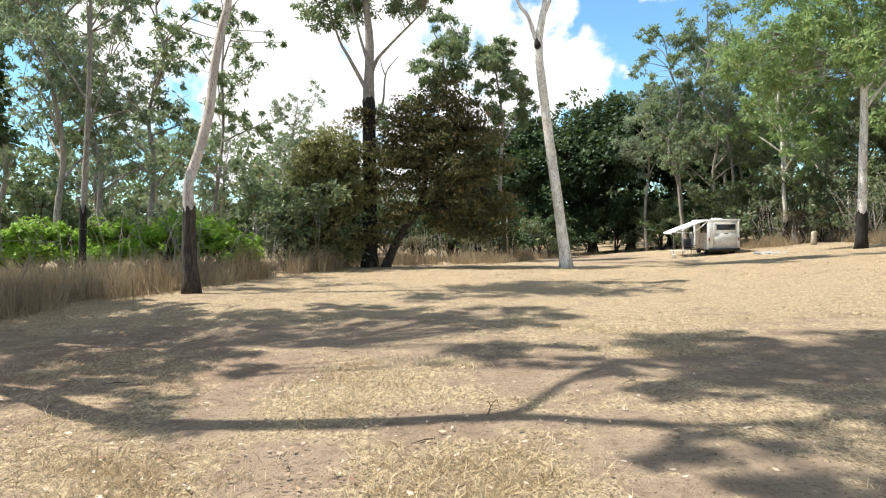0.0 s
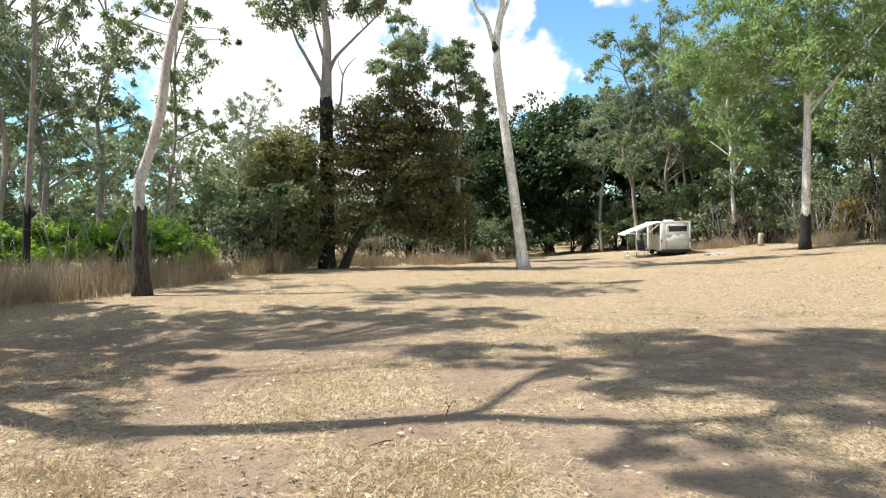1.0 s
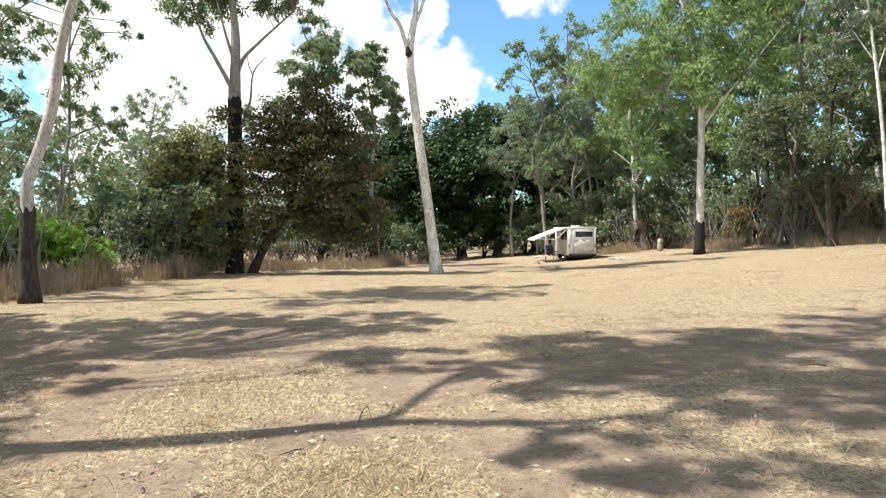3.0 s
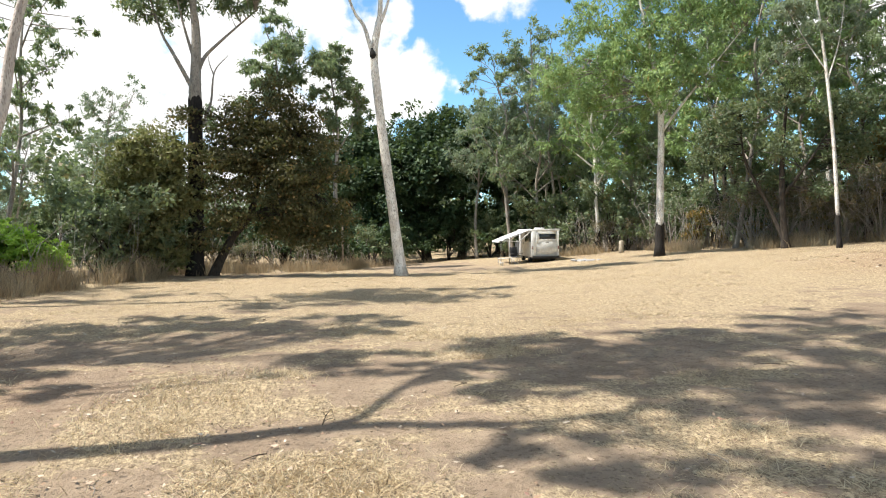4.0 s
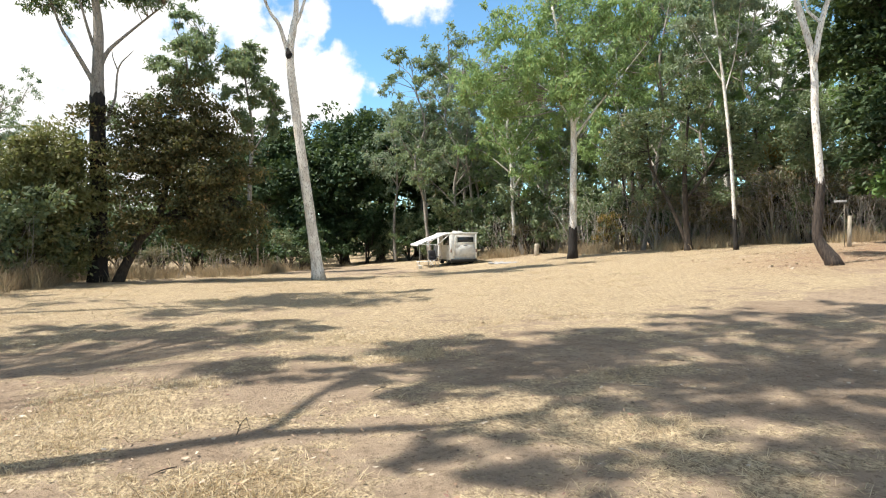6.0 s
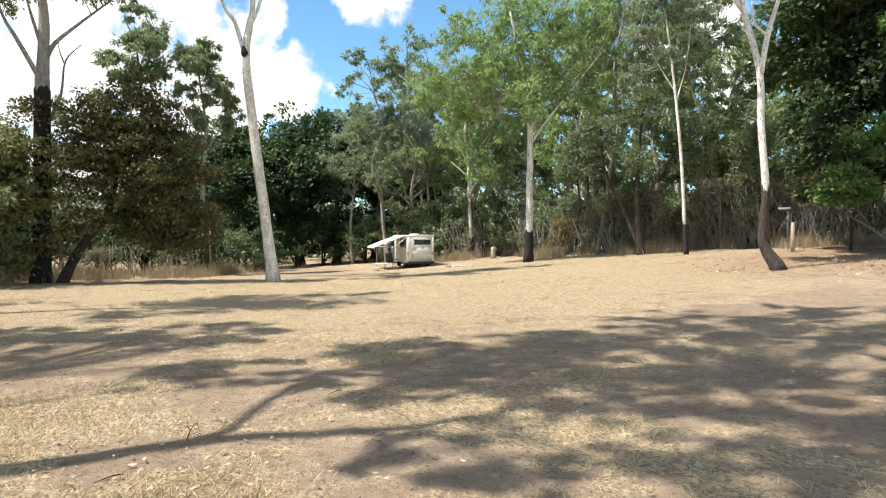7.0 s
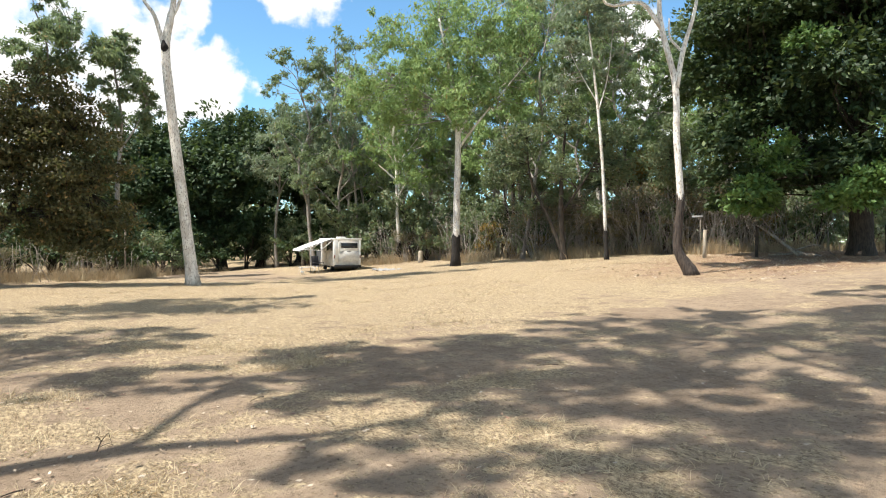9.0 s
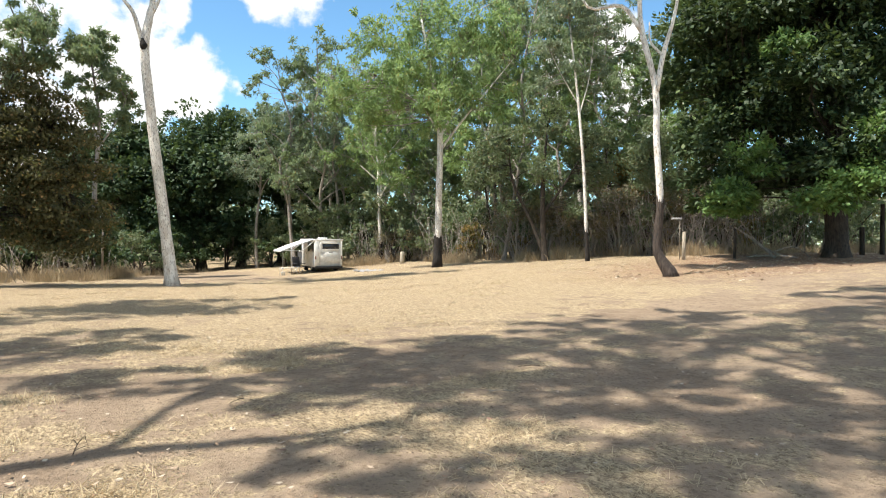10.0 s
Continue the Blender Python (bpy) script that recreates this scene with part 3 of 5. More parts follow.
def gum_form(seed, height, trunk_r, first=0.45, lean=0.05, spread_r=0.20, tiers=6, clump_r=0.11):
    """Trunk, limbs and clumps of an airy gum tree."""
    rng = np.random.default_rng(seed)
    top = np.array([rng.normal(0, lean) * height, rng.normal(0, lean) * height, height * 0.9])
    ts = np.linspace(0, 1, 7)
    trunk = np.array([top * t + np.array([rng.normal(0, 0.012), rng.normal(0, 0.012), 0]) * height * (t > 0) for t in ts])
    limbs, clumps = [], []
    for i in range(tiers):
        t = first + (0.93 - first) * (i + rng.random() * 0.7) / tiers
        a0 = np.array([np.interp(t, ts, trunk[:, k]) for k in range(3)])
        a = i * 2.4 + rng.normal(0, 0.5)
        out = spread_r * height * rng.uniform(0.6, 1.2) * (1.15 - 0.5 * t)
        rise = height * rng.uniform(0.05, 0.16)
        end = a0 + np.array([math.cos(a) * out, math.sin(a) * out, rise])
        mid = (a0 + end) / 2 + np.array([0, 0, 0.012 * height]) + rng.normal(0, 0.008, 3) * height
        limbs.append(([a0, mid, end], trunk_r * (0.55 - 0.25 * t), trunk_r * 0.12))
        r = clump_r * height * rng.uniform(0.7, 1.25)
        clumps.append((*end, r))
        clumps.append((*(mid + rng.normal(0, 0.5, 3) * r + np.array([0, 0, 0.3 * r])), r * 0.75))
        clumps.append((*(end + np.clip(rng.normal(0, 0.9, 3), -1.0, 1.0) * r), r * 0.7))
    clumps.append((*top, clump_r * height))
    return trunk, limbs, clumps


def gum_tree(name, label, at, seed, height, trunk_r, leaf, bark, count, size, char=None, group="", **form):
    trunk, limbs, clumps = gum_form(seed, height, trunk_r, **form)
    return build_tree(name, label, at, trunk, [trunk_r, trunk_r * 0.75, trunk_r * 0.5, trunk_r * 0.2], clumps, leaf, bark, count, size, "gum", limbs, char,
                      None, seed, group, 0.45, sides=8)


def bush_form(seed, height, width, n):
    rng = np.random.default_rng(seed)
    clumps, limbs = [], []
    for i in range(n):
        a, q = rng.random() * 6.28, math.sqrt(rng.random())
        z = height * rng.uniform(0.22, 0.85)
        r = height * rng.uniform(0.14, 0.26)
        w = width * q * (1.1 - 0.5 * z / height)
        c = (math.cos(a) * w, math.sin(a) * w, z, r)
        clumps.append(c)
        limbs.append(([(rng.normal(0, 0.08), rng.normal(0, 0.08), -0.05), (c[0] * 0.35, c[1] * 0.35, z * 0.5), c[:3]], 0.045, 0.012))
    return clumps, limbs


def bush(name, label, at, seed, height, width, n, leaf, count, size, style="bush", group="", bark=None):
    clumps, limbs = bush_form(seed, height, width, n)
    bark = bark or DARK_BARK
    trunk = [(0, 0, -0.05), (0.03, 0.02, height * 0.2), (0.05, -0.03, height * 0.4)]
    keep = limbs[:6]
    return build_tree(name, label, at, trunk, [0.07, 0.05, 0.03], clumps, leaf, bark, count, size, style, keep, None, None, seed, group, 0.35, sides=6,
                      category="bush")


def polar(azimuth, d, turn=0.0, scale=1.0, sink=0.03, tall=1.0):
    x, y = math.sin(radians(azimuth)) * d, math.cos(radians(azimuth)) * d
    return pose(x, y, gz(x, y) - sink, 0, 0, turn) @ Matrix.Diagonal((scale, scale, scale * tall, 1))


def ground_pose(x, y, turn=0.0):
    return pose(x, y, gz(x, y), 0, 0, turn)


def under_sun(x, y, h, r):
    """A leafy clump at height h whose shade falls on the ground at x, y."""
    k = h / SUN_WAY.z
    return (x + SUN_WAY.x * k, y + SUN_WAY.y * k, h, r)


def dapple(seed, n, x0, x1, y0, y1, h0, h1, gaps=(), r0=0.5, r1=0.9):
    """Clumps whose shade is strewn over a stretch of ground, but for some sunny gaps."""
    rng = np.random.default_rng(seed)
    out = []
    while len(out) < n:
        x, y = rng.uniform(x0, x1), rng.uniform(y0, y1)
        if any(math.hypot((x - g[0]) / g[2], (y - g[1]) / g[2]) < 1 for g in gaps):
            continue
        out.append(under_sun(x, y, h0 + (h1 - h0) * (x - x0) / (x1 - x0) + rng.uniform(-0.5, 0.8), rng.uniform(r0, r1)))
    return out


# the leaning gum with a scorched foot at the clearing's edge
f = (-6.64, 17.34, 0.0)
build_tree("leaning_gum_tree", "tall leaning gum with pinkish bark and charred foot", pose(*f),
           rel([f, (-6.67, 17.33, 1.19), (-6.64, 17.34, 2.15), (-6.63, 17.35, 2.89), (-6.37, 17.44, 3.71), (-6.1, 17.54, 4.75), (-5.96, 17.59, 5.79),
                (-5.77, 17.65, 6.84), (-5.5, 17.71, 8.0), (-5.3, 17.5, 10.5), (-5.2, 17.3, 13.0)], f),
           [0.185, 0.160, 0.138, 0.130, 0.125, 0.115, 0.10, 0.08, 0.045],
           [(1.8, -0.6, 12.5, 1.6), (0.2, 0.8, 13.5, 1.7), (2.8, 0.4, 10.6, 1.2), (-0.6, -1.2, 12.0, 1.3), (1.4, 0.8, 14.8, 1.5), (3.2, -1.0, 12.8, 1.2)]
           + rel([under_sun(*q) for q in ((0.5, 17.6, 12.5, 1.0), (2.0, 18.4, 12.8, 1.0), (3.4, 18.6, 13.2, 1.1), (4.8, 18.0, 13.6, 1.0), (6.2, 17.6, 14.0, 0.9), (1.5, 15.9, 12.0, 0.9),
                                          (3.4, 15.6, 12.8, 0.9), (4.8, 15.4, 13.8, 0.8), (-0.6, 15.5, 11.8, 0.9), (-1.6, 19.6, 12.0, 0.9))], f),
           GUM, PINK_BARK, 15000, 0.19, "gum",
           [([(1.1, 0.4, 8.2), (2.0, 0.2, 9.6), (2.8, 0.3, 10.8)], 0.08, 0.02), ([(1.3, 0.2, 10.0), (0.6, -0.6, 11.2), (-0.4, -1.0, 12.0)], 0.07, 0.02),
            ([(1.35, 0.1, 11.0), (2.2, -0.6, 12.0), (3.2, -0.9, 12.8)], 0.07, 0.02)], 2.15, BROWN_CHAR, 51)

# a slender gum further back
f = (-10.45, 19.01, 0.0)
build_tree("slender_gum_tree", "slender grey gum with blackened foot", pose(*f),
           rel([f, (-10.36, 19.06, 2.03), (-10.24, 19.13, 3.82), (-10.1, 19.2, 5.94), (-10.01, 19.25, 7.88), (-9.9, 19.3, 10.5)], f),
           [0.10, 0.085, 0.075, 0.06, 0.03],
           [(0.2, 0.3, 8.8, 1.0), (1.3, 0.0, 8.0, 0.8), (-0.9, 0.4, 7.4, 0.9), (0.4, -0.3, 10.6, 1.1), (-0.4, 0.8, 9.8, 0.9), (1.0, 0.4, 6.6, 0.6)],
           GUM_PALE, GREY_BARK, 2600, 0.17, "gum",
           [([(0.25, 0.15, 4.6), (0.8, 0.1, 6.0), (1.3, 0.0, 7.8)], 0.035, 0.01), ([(0.3, 0.2, 5.4), (-0.3, 0.3, 6.4), (-0.9, 0.4, 7.3)], 0.035, 0.01)], 2.15, None, 52)

# the tall forked gum behind the dark bush
f = (-3.28, 29.32, -0.1)
build_tree("forked_gum_tree", "tall forked gum with long blackened trunk", pose(*f),
           rel([f, (-3.19, 29.33, 3.23), (-3.14, 29.33, 7.2), (-3.10, 29.33, 8.2), (-3.05, 29.4, 10.0), (-3.14, 29.33, 11.63), (-3.0, 29.4, 14.5)], f),
           [0.30, 0.27, 0.25, 0.20, 0.14, 0.05],
           rel([(-4.82, 29.1, 10.7, 1.2), (-3.5, 29.5, 12.2, 1.4), (-1.3, 29.3, 11.7, 1.2), (-5.3, 28.8, 11.5, 0.9), (-2.2, 28.9, 13.2, 1.5), (-4.4, 30.0, 13.4, 1.5),
                (-0.4, 29.8, 12.9, 1.1), (-3.1, 29.0, 15.0, 1.6), (-5.9, 29.2, 12.8, 1.1)], f),
           GUM, GREY_BARK, 22000, 0.19, "gum",
           [(rel([(-3.14, 29.33, 7.5), (-3.43, 29.3, 8.1), (-4.0, 29.2, 9.2), (-4.36, 29.18, 9.9), (-4.8, 29.1, 11.4)], f), 0.11, 0.03),
            (rel([(-3.12, 29.33, 8.0), (-2.8, 29.37, 8.93), (-2.16, 29.42, 9.67), (-0.63, 29.49, 11.14)], f), 0.11, 0.03),
            (rel([(-2.9, 29.35, 6.2), (-2.52, 29.39, 7.2), (-2.36, 29.4, 8.44), (-1.8, 29.44, 9.17)], f), 0.07, 0.012),
            (rel([(-2.38, 29.4, 8.3), (-2.55, 29.4, 8.8), (-2.6, 29.4, 9.3)], f), 0.03, 0.008),
            (rel([(-3.05, 29.35, 8.6), (-3.5, 29.4, 10.2), (-3.9, 29.5, 12.0)], f), 0.08, 0.02)], 6.9, CHAR, 53)

# the dense dark tree with a leaning trunk
f = (-2.6, 29.28, -0.12)
build_tree("dark_bushy_tree", "dense dark olive-brown tree with leaning black trunk", pose(*f),
           rel([f, (-1.81, 29.34, 1.45), (-0.95, 29.38, 2.68), (-0.51, 29.39, 5.41), (-0.5, 29.3, 6.6)], f), [0.20, 0.17, 0.14, 0.10, 0.05],
           rel([(0.2, 29.2, 7.5, 0.9), (-0.9, 29.0, 6.9, 1.0), (1.2, 29.2, 6.6, 1.0), (-2.0, 28.9, 6.0, 0.9), (-3.4, 29.1, 6.6, 0.6), (-0.3, 28.6, 5.8, 1.3),
                (1.8, 29.0, 5.4, 1.0), (-1.6, 28.7, 4.6, 1.2), (0.4, 28.5, 4.3, 1.4), (2.2, 29.0, 4.2, 1.0), (-1.2, 28.7, 3.2, 1.0), (0.8, 28.4, 2.9, 1.2),
                (2.4, 28.9, 2.8, 0.9), (1.7, 28.7, 2.0, 0.8), (-2.2, 28.9, 3.4, 0.7), (-1.0, 29.8, 5.4, 1.5), (1.0, 30.0, 3.6, 1.4), (1.0, 29.9, 5.8, 1.2),
                (2.0, 28.8, 1.5, 0.8), (0.9, 28.5, 1.7, 0.8), (2.7, 29.0, 2.1, 0.7), (-1.9, 28.6, 2.3, 0.8), (-2.9, 28.8, 1.5, 0.7), (0.2, 29.8, 2.0, 1.0), (-2.5, 29.0, 5.0, 0.8), (-2.4, 28.9, 4.1, 0.7)], f),
           OLIVE, DARK_BARK, 44000, 0.16, "layer",
           [(rel([(-1.2, 29.36, 2.3), (0.2, 29.2, 3.0), (1.6, 29.0, 3.4)], f), 0.08, 0.02), (rel([(-0.7, 29.38, 3.6), (-1.4, 29.1, 5.0), (-2.0, 29.0, 6.4)], f), 0.07, 0.02),
            (rel([(-0.55, 29.38, 4.8), (0.4, 29.3, 5.3), (1.0, 29.2, 5.8)], f), 0.06, 0.02)], None, None, 54, twig_share=0.6, thick=0.016)
f = (-5.1, 29.0, -0.02)
build_tree("olive_bush", "bushy olive-green tree beside the black trunks", pose(*f),
           [(0, 0, 0), (0.1, 0, 1.5), (-0.1, 0, 3.0), (0, 0, 4.6)], [0.11, 0.09, 0.07, 0.03],
           rel([(-5.45, 28.88, 4.1, 1.35), (-4.46, 28.9, 5.2, 1.1), (-5.04, 28.7, 1.9, 1.4), (-4.35, 28.6, 0.9, 0.9), (-6.19, 28.73, 3.2, 1.0), (-4.2, 28.7, 3.0, 1.2),
                (-5.9, 28.8, 1.4, 0.9), (-3.9, 28.9, 4.4, 0.9), (-3.7, 28.7, 3.2, 0.8), (-4.7, 29.0, 3.9, 0.9), (-5.6, 28.8, 5.0, 0.8)], f),
           OLIVE_GREEN, DARK_BARK, 26000, 0.18, "bush", (), None, None, 55, twig_share=0.5, thick=0.016)

# the white gum that leans over the clearing
f = (5.11, 27.46, -0.23)
white_gum = build_tree("white_gum_tree", "tall leaning white-barked gum forking high up", pose(*f),
           rel([f, (4.85, 27.51, 2.01), (4.55, 27.56, 4.6), (4.29, 27.6, 6.94), (4.12, 27.63, 8.9), (4.30, 27.6, 10.2), (4.42, 27.59, 11.0), (4.5, 27.4, 14.0)], f),
           [0.25, 0.215, 0.195, 0.18, 0.17, 0.14, 0.10, 0.05],
           rel([(4.0, 27.2, 15.0, 1.6), (2.2, 27.8, 14.4, 1.3), (5.8, 27.6, 14.6, 1.4), (4.6, 28.2, 16.5, 1.6), (2.9, 27.0, 16.0, 1.2)]
               + [under_sun(*q) for q in ((8.5, 27.2, 14.2, 0.9), (10.0, 26.6, 14.8, 1.0), (11.5, 26.2, 15.2, 0.9), (13.0, 25.6, 15.8, 1.0), (14.5, 25.2, 16.2, 0.9),
                                          (9.3, 25.2, 14.6, 0.8), (12.3, 24.4, 15.6, 0.8), (16.0, 24.8, 16.8, 1.0), (9.5, 32.0, 14.2, 0.9), (11.0, 30.4, 14.6, 0.9), (8.2, 34.0, 14.0, 0.8))], f),
           GUM, WHITE_BARK, 19000, 0.20, "gum",
           [(rel([(4.10, 27.63, 8.95), (3.73, 27.68, 10.22), (3.28, 27.74, 10.95), (2.4, 27.8, 13.6)], f), 0.10, 0.04),
            (rel([(4.32, 27.6, 10.2), (4.65, 27.54, 10.95), (5.4, 27.6, 13.6)], f), 0.09, 0.03)], None, None, 56, sides=12)

part("knot", Geo().add(*tube([(-1.02, 0.1, 9.02), (-1.05, 0.06, 9.22), (-1.08, 0.06, 9.5)], [0.06, 0.15, 0.05], 8, 6, 0.15, 5)), CHAR, white_gum, "black scar at the fork")

# the broad gum with a black foot beyond the camper
f = (18.11, 28.62, 0.26)
build_tree("broad_gum_tree", "broad leafy gum with pale trunk and black foot", pose(*f),
           rel([f, (18.15, 28.6, 3.68), (18.19, 28.57, 6.09), (18.1, 28.57, 8.0), (17.8, 28.9, 10.5), (17.4, 29.2, 13.0)], f),
           [0.20, 0.17, 0.15, 0.12, 0.05],
           rel([(14.47, 30.62, 9.94, 1.9), (16.5, 29.58, 11.51, 2.1), (18.84, 28.15, 10.74, 2.1), (18.0, 28.2, 7.9, 1.4), (15.96, 29.88, 8.2, 1.5),
                (20.34, 27.09, 9.2, 1.6), (13.67, 30.99, 8.4, 1.1), (17.0, 29.3, 13.2, 2.2), (19.6, 28.6, 12.6, 1.7), (14.6, 30.0, 12.0, 1.6), (17.2, 27.8, 8.8, 1.5),
                (16.2, 28.6, 10.0, 1.4), (18.9, 27.6, 9.4, 1.2), (21.4, 26.6, 11.4, 1.5), (20.6, 27.0, 12.8, 1.4)], f),
           GUM_BRIGHT, WHITE_BARK, 28000, 0.22, "gum",
           [(rel([(18.15, 28.6, 6.8), (19.0, 28.2, 8.4), (20.2, 27.2, 9.6)], f), 0.07, 0.02), (rel([(18.19, 28.57, 6.2), (18.9, 28.1, 7.4), (20.0, 27.4, 9.0), (21.4, 26.6, 11.0)], f), 0.075, 0.02), (rel([(18.1, 28.6, 7.2), (17.2, 29.1, 8.6), (15.4, 30.2, 10.0)], f), 0.05, 0.015),
            (rel([(18.1, 28.57, 8.0), (18.7, 28.3, 9.6), (19.4, 28.5, 12.0)], f), 0.07, 0.02), (rel([(18.0, 28.7, 9.0), (16.6, 29.5, 10.6), (14.8, 30.0, 12.0)], f), 0.09, 0.03)],
           1.5, CHAR, 57)

# the thin white gum
f = (22.25, 22.14, 0.72)
build_tree("thin_white_gum_tree", "thin straight white gum with black foot", pose(*f),
           rel([f, (22.19, 22.2, 2.35), (22.1, 22.29, 4.97), (21.94, 22.45, 7.59), (21.8, 22.59, 9.43), (21.6, 22.83, 12.0)], f),
           [0.085, 0.075, 0.068, 0.058, 0.03],
           rel([(21.5, 22.8, 12.0, 1.3), (22.4, 22.2, 11.6, 1.2), (20.9, 23.4, 10.8, 1.0), (22.9, 21.8, 10.2, 0.9), (21.4, 22.7, 13.4, 1.4), (21.6, 22.7, 9.6, 0.8), (22.6, 22.1, 9.0, 0.7), (20.9, 23.3, 9.0, 0.7)], f),
           GUM_PALE, WHITE_BARK, 8500, 0.18, "gum",
           [(rel([(21.95, 22.45, 7.5), (22.3, 22.2, 9.2), (22.5, 22.1, 11.3)], f), 0.035, 0.012), (rel([(21.9, 22.5, 8.0), (21.3, 23.0, 9.4), (20.9, 23.4, 10.6)], f), 0.03, 0.01)],
           1.2, CHAR, 58)

# the kinked gum before the fig
f = (17.42, 13.63, 0.54)
build_tree("kinked_gum_tree", "gum with kinked dark foot and pale forked top", pose(*f),
           rel([f, (17.16, 13.96, 1.2), (17.13, 14.0, 1.7), (17.18, 13.94, 2.93), (17.1, 14.04, 4.82), (17.07, 14.08, 6.5), (16.80, 14.40, 8.3), (16.74, 14.47, 9.35), (16.6, 14.4, 12.0)], f),
           [0.175, 0.135, 0.118, 0.108, 0.102, 0.098, 0.085, 0.07, 0.035],
           rel([(16.4, 14.6, 12.4, 1.6), (17.8, 13.4, 11.8, 1.4), (15.2, 15.8, 11.0, 1.3), (16.8, 14.0, 14.0, 1.7), (15.6, 15.4, 13.0, 1.4), (18.0, 13.0, 13.2, 1.3)]
               + [under_sun(*q) for q in ((20.8, 13.5, 11.6, 0.8), (22.2, 14.4, 12.0, 1.0), (23.4, 13.9, 11.8, 1.0), (22.4, 13.0, 12.4, 0.9), (24.6, 15.0, 12.6, 1.0),
                                          (25.2, 13.4, 12.8, 1.0), (21.4, 14.4, 11.2, 0.6))]
               + dapple(193, 14, 20.5, 27.5, 12.6, 15.8, 10.8, 13.6), f),
           GUM, WHITE_BARK, 26000, 0.20, "gum",
           [(rel([(17.08, 14.06, 6.4), (17.22, 13.89, 7.67), (17.42, 13.63, 8.88), (17.7, 13.4, 11.4)], f), 0.10, 0.03),
            (rel([(16.80, 14.40, 8.3), (16.37, 14.88, 9.2), (15.63, 15.65, 9.25), (15.2, 15.9, 10.6)], f), 0.08, 0.025),
            (rel([(17.2, 13.9, 7.5), (16.95, 14.2, 8.0), (16.9, 14.2, 8.6)], f), 0.05, 0.02)], 2.2, BROWN_CHAR, 59, sides=12)

# the great fig
f = (26.99, 13.43, 1.08)
fig = build_tree("fig_tree", "huge dark spreading fig with thick short trunk", pose(*f),
           [(0, 0, 0), (0, 0, 1.0), (0.05, 0.1, 2.2), (0.2, 0.3, 5.0), (0.2, 0.2, 9.0)], [0.42, 0.40, 0.40, 0.30, 0.15],
           rel([(25.11, 16.68, 10.3, 3.3), (26.68, 14.03, 10.5, 3.6), (28.3, 11.6, 8.6, 3.3), (25.48, 16.11, 6.6, 2.7), (26.3, 13.2, 6.6, 2.8), (24.8, 16.8, 4.3, 1.7),
                (26.0, 14.6, 4.3, 1.2), (26.4, 13.0, 3.7, 1.2), (24.3, 17.3, 3.2, 1.0), (27.4, 11.8, 3.8, 1.3), (25.6, 18.6, 8.6, 2.6), (28.6, 15.0, 12.6, 3.2),
                (29.5, 9.6, 6.4, 2.8), (24.6, 16.0, 13.0, 2.4), (26.4, 11.6, 12.0, 2.8), (24.4, 16.2, 8.4, 1.8), (25.4, 15.6, 3.9, 1.2), (27.6, 15.6, 4.4, 1.8),
                (25.9, 13.6, 4.6, 1.4), (26.9, 11.4, 4.6, 1.5), (23.9, 17.0, 5.6, 1.5), (24.6, 12.2, 4.4, 1.3), (24.9, 10.9, 5.0, 1.5), (23.6, 14.8, 4.4, 1.2),
                (23.9, 15.9, 3.4, 1.1), (24.2, 13.0, 7.6, 1.8), (23.6, 14.4, 10.0, 1.8)], f),
           FIG_SHADED, DARK_BARK, 80000, 0.25, "broad",
           [([(0.1, 0.1, 2.6), (-0.8, 1.6, 4.2), (-1.6, 3.2, 6.4)], 0.30, 0.08), ([(0.1, 0.1, 2.4), (0.6, -1.4, 4.0), (1.4, -3.0, 6.0)], 0.28, 0.08),
            ([(0.1, 0.2, 3.0), (1.6, 0.8, 5.6), (2.2, 1.6, 10.0)], 0.28, 0.08), ([(0.0, 0.0, 2.2), (-0.5, -0.3, 3.0), (-0.8, -0.6, 3.8)], 0.16, 0.05)],
           None, None, 60, twig_share=0.2, sides=16)

# outer sprays with sunlight painted in as a brighter leaf green
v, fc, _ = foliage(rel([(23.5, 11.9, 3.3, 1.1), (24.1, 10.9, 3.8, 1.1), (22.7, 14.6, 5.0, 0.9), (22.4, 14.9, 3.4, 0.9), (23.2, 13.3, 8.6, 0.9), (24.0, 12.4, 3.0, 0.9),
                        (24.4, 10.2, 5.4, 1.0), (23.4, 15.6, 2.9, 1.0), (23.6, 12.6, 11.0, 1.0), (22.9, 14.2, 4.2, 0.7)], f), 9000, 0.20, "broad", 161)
part("sunlit_sprays", make_mesh("sunlit_sprays", v, [fc], FIG_SUNLIT, False), None, fig, "outer fig sprays in a brighter green, as if sunlit")

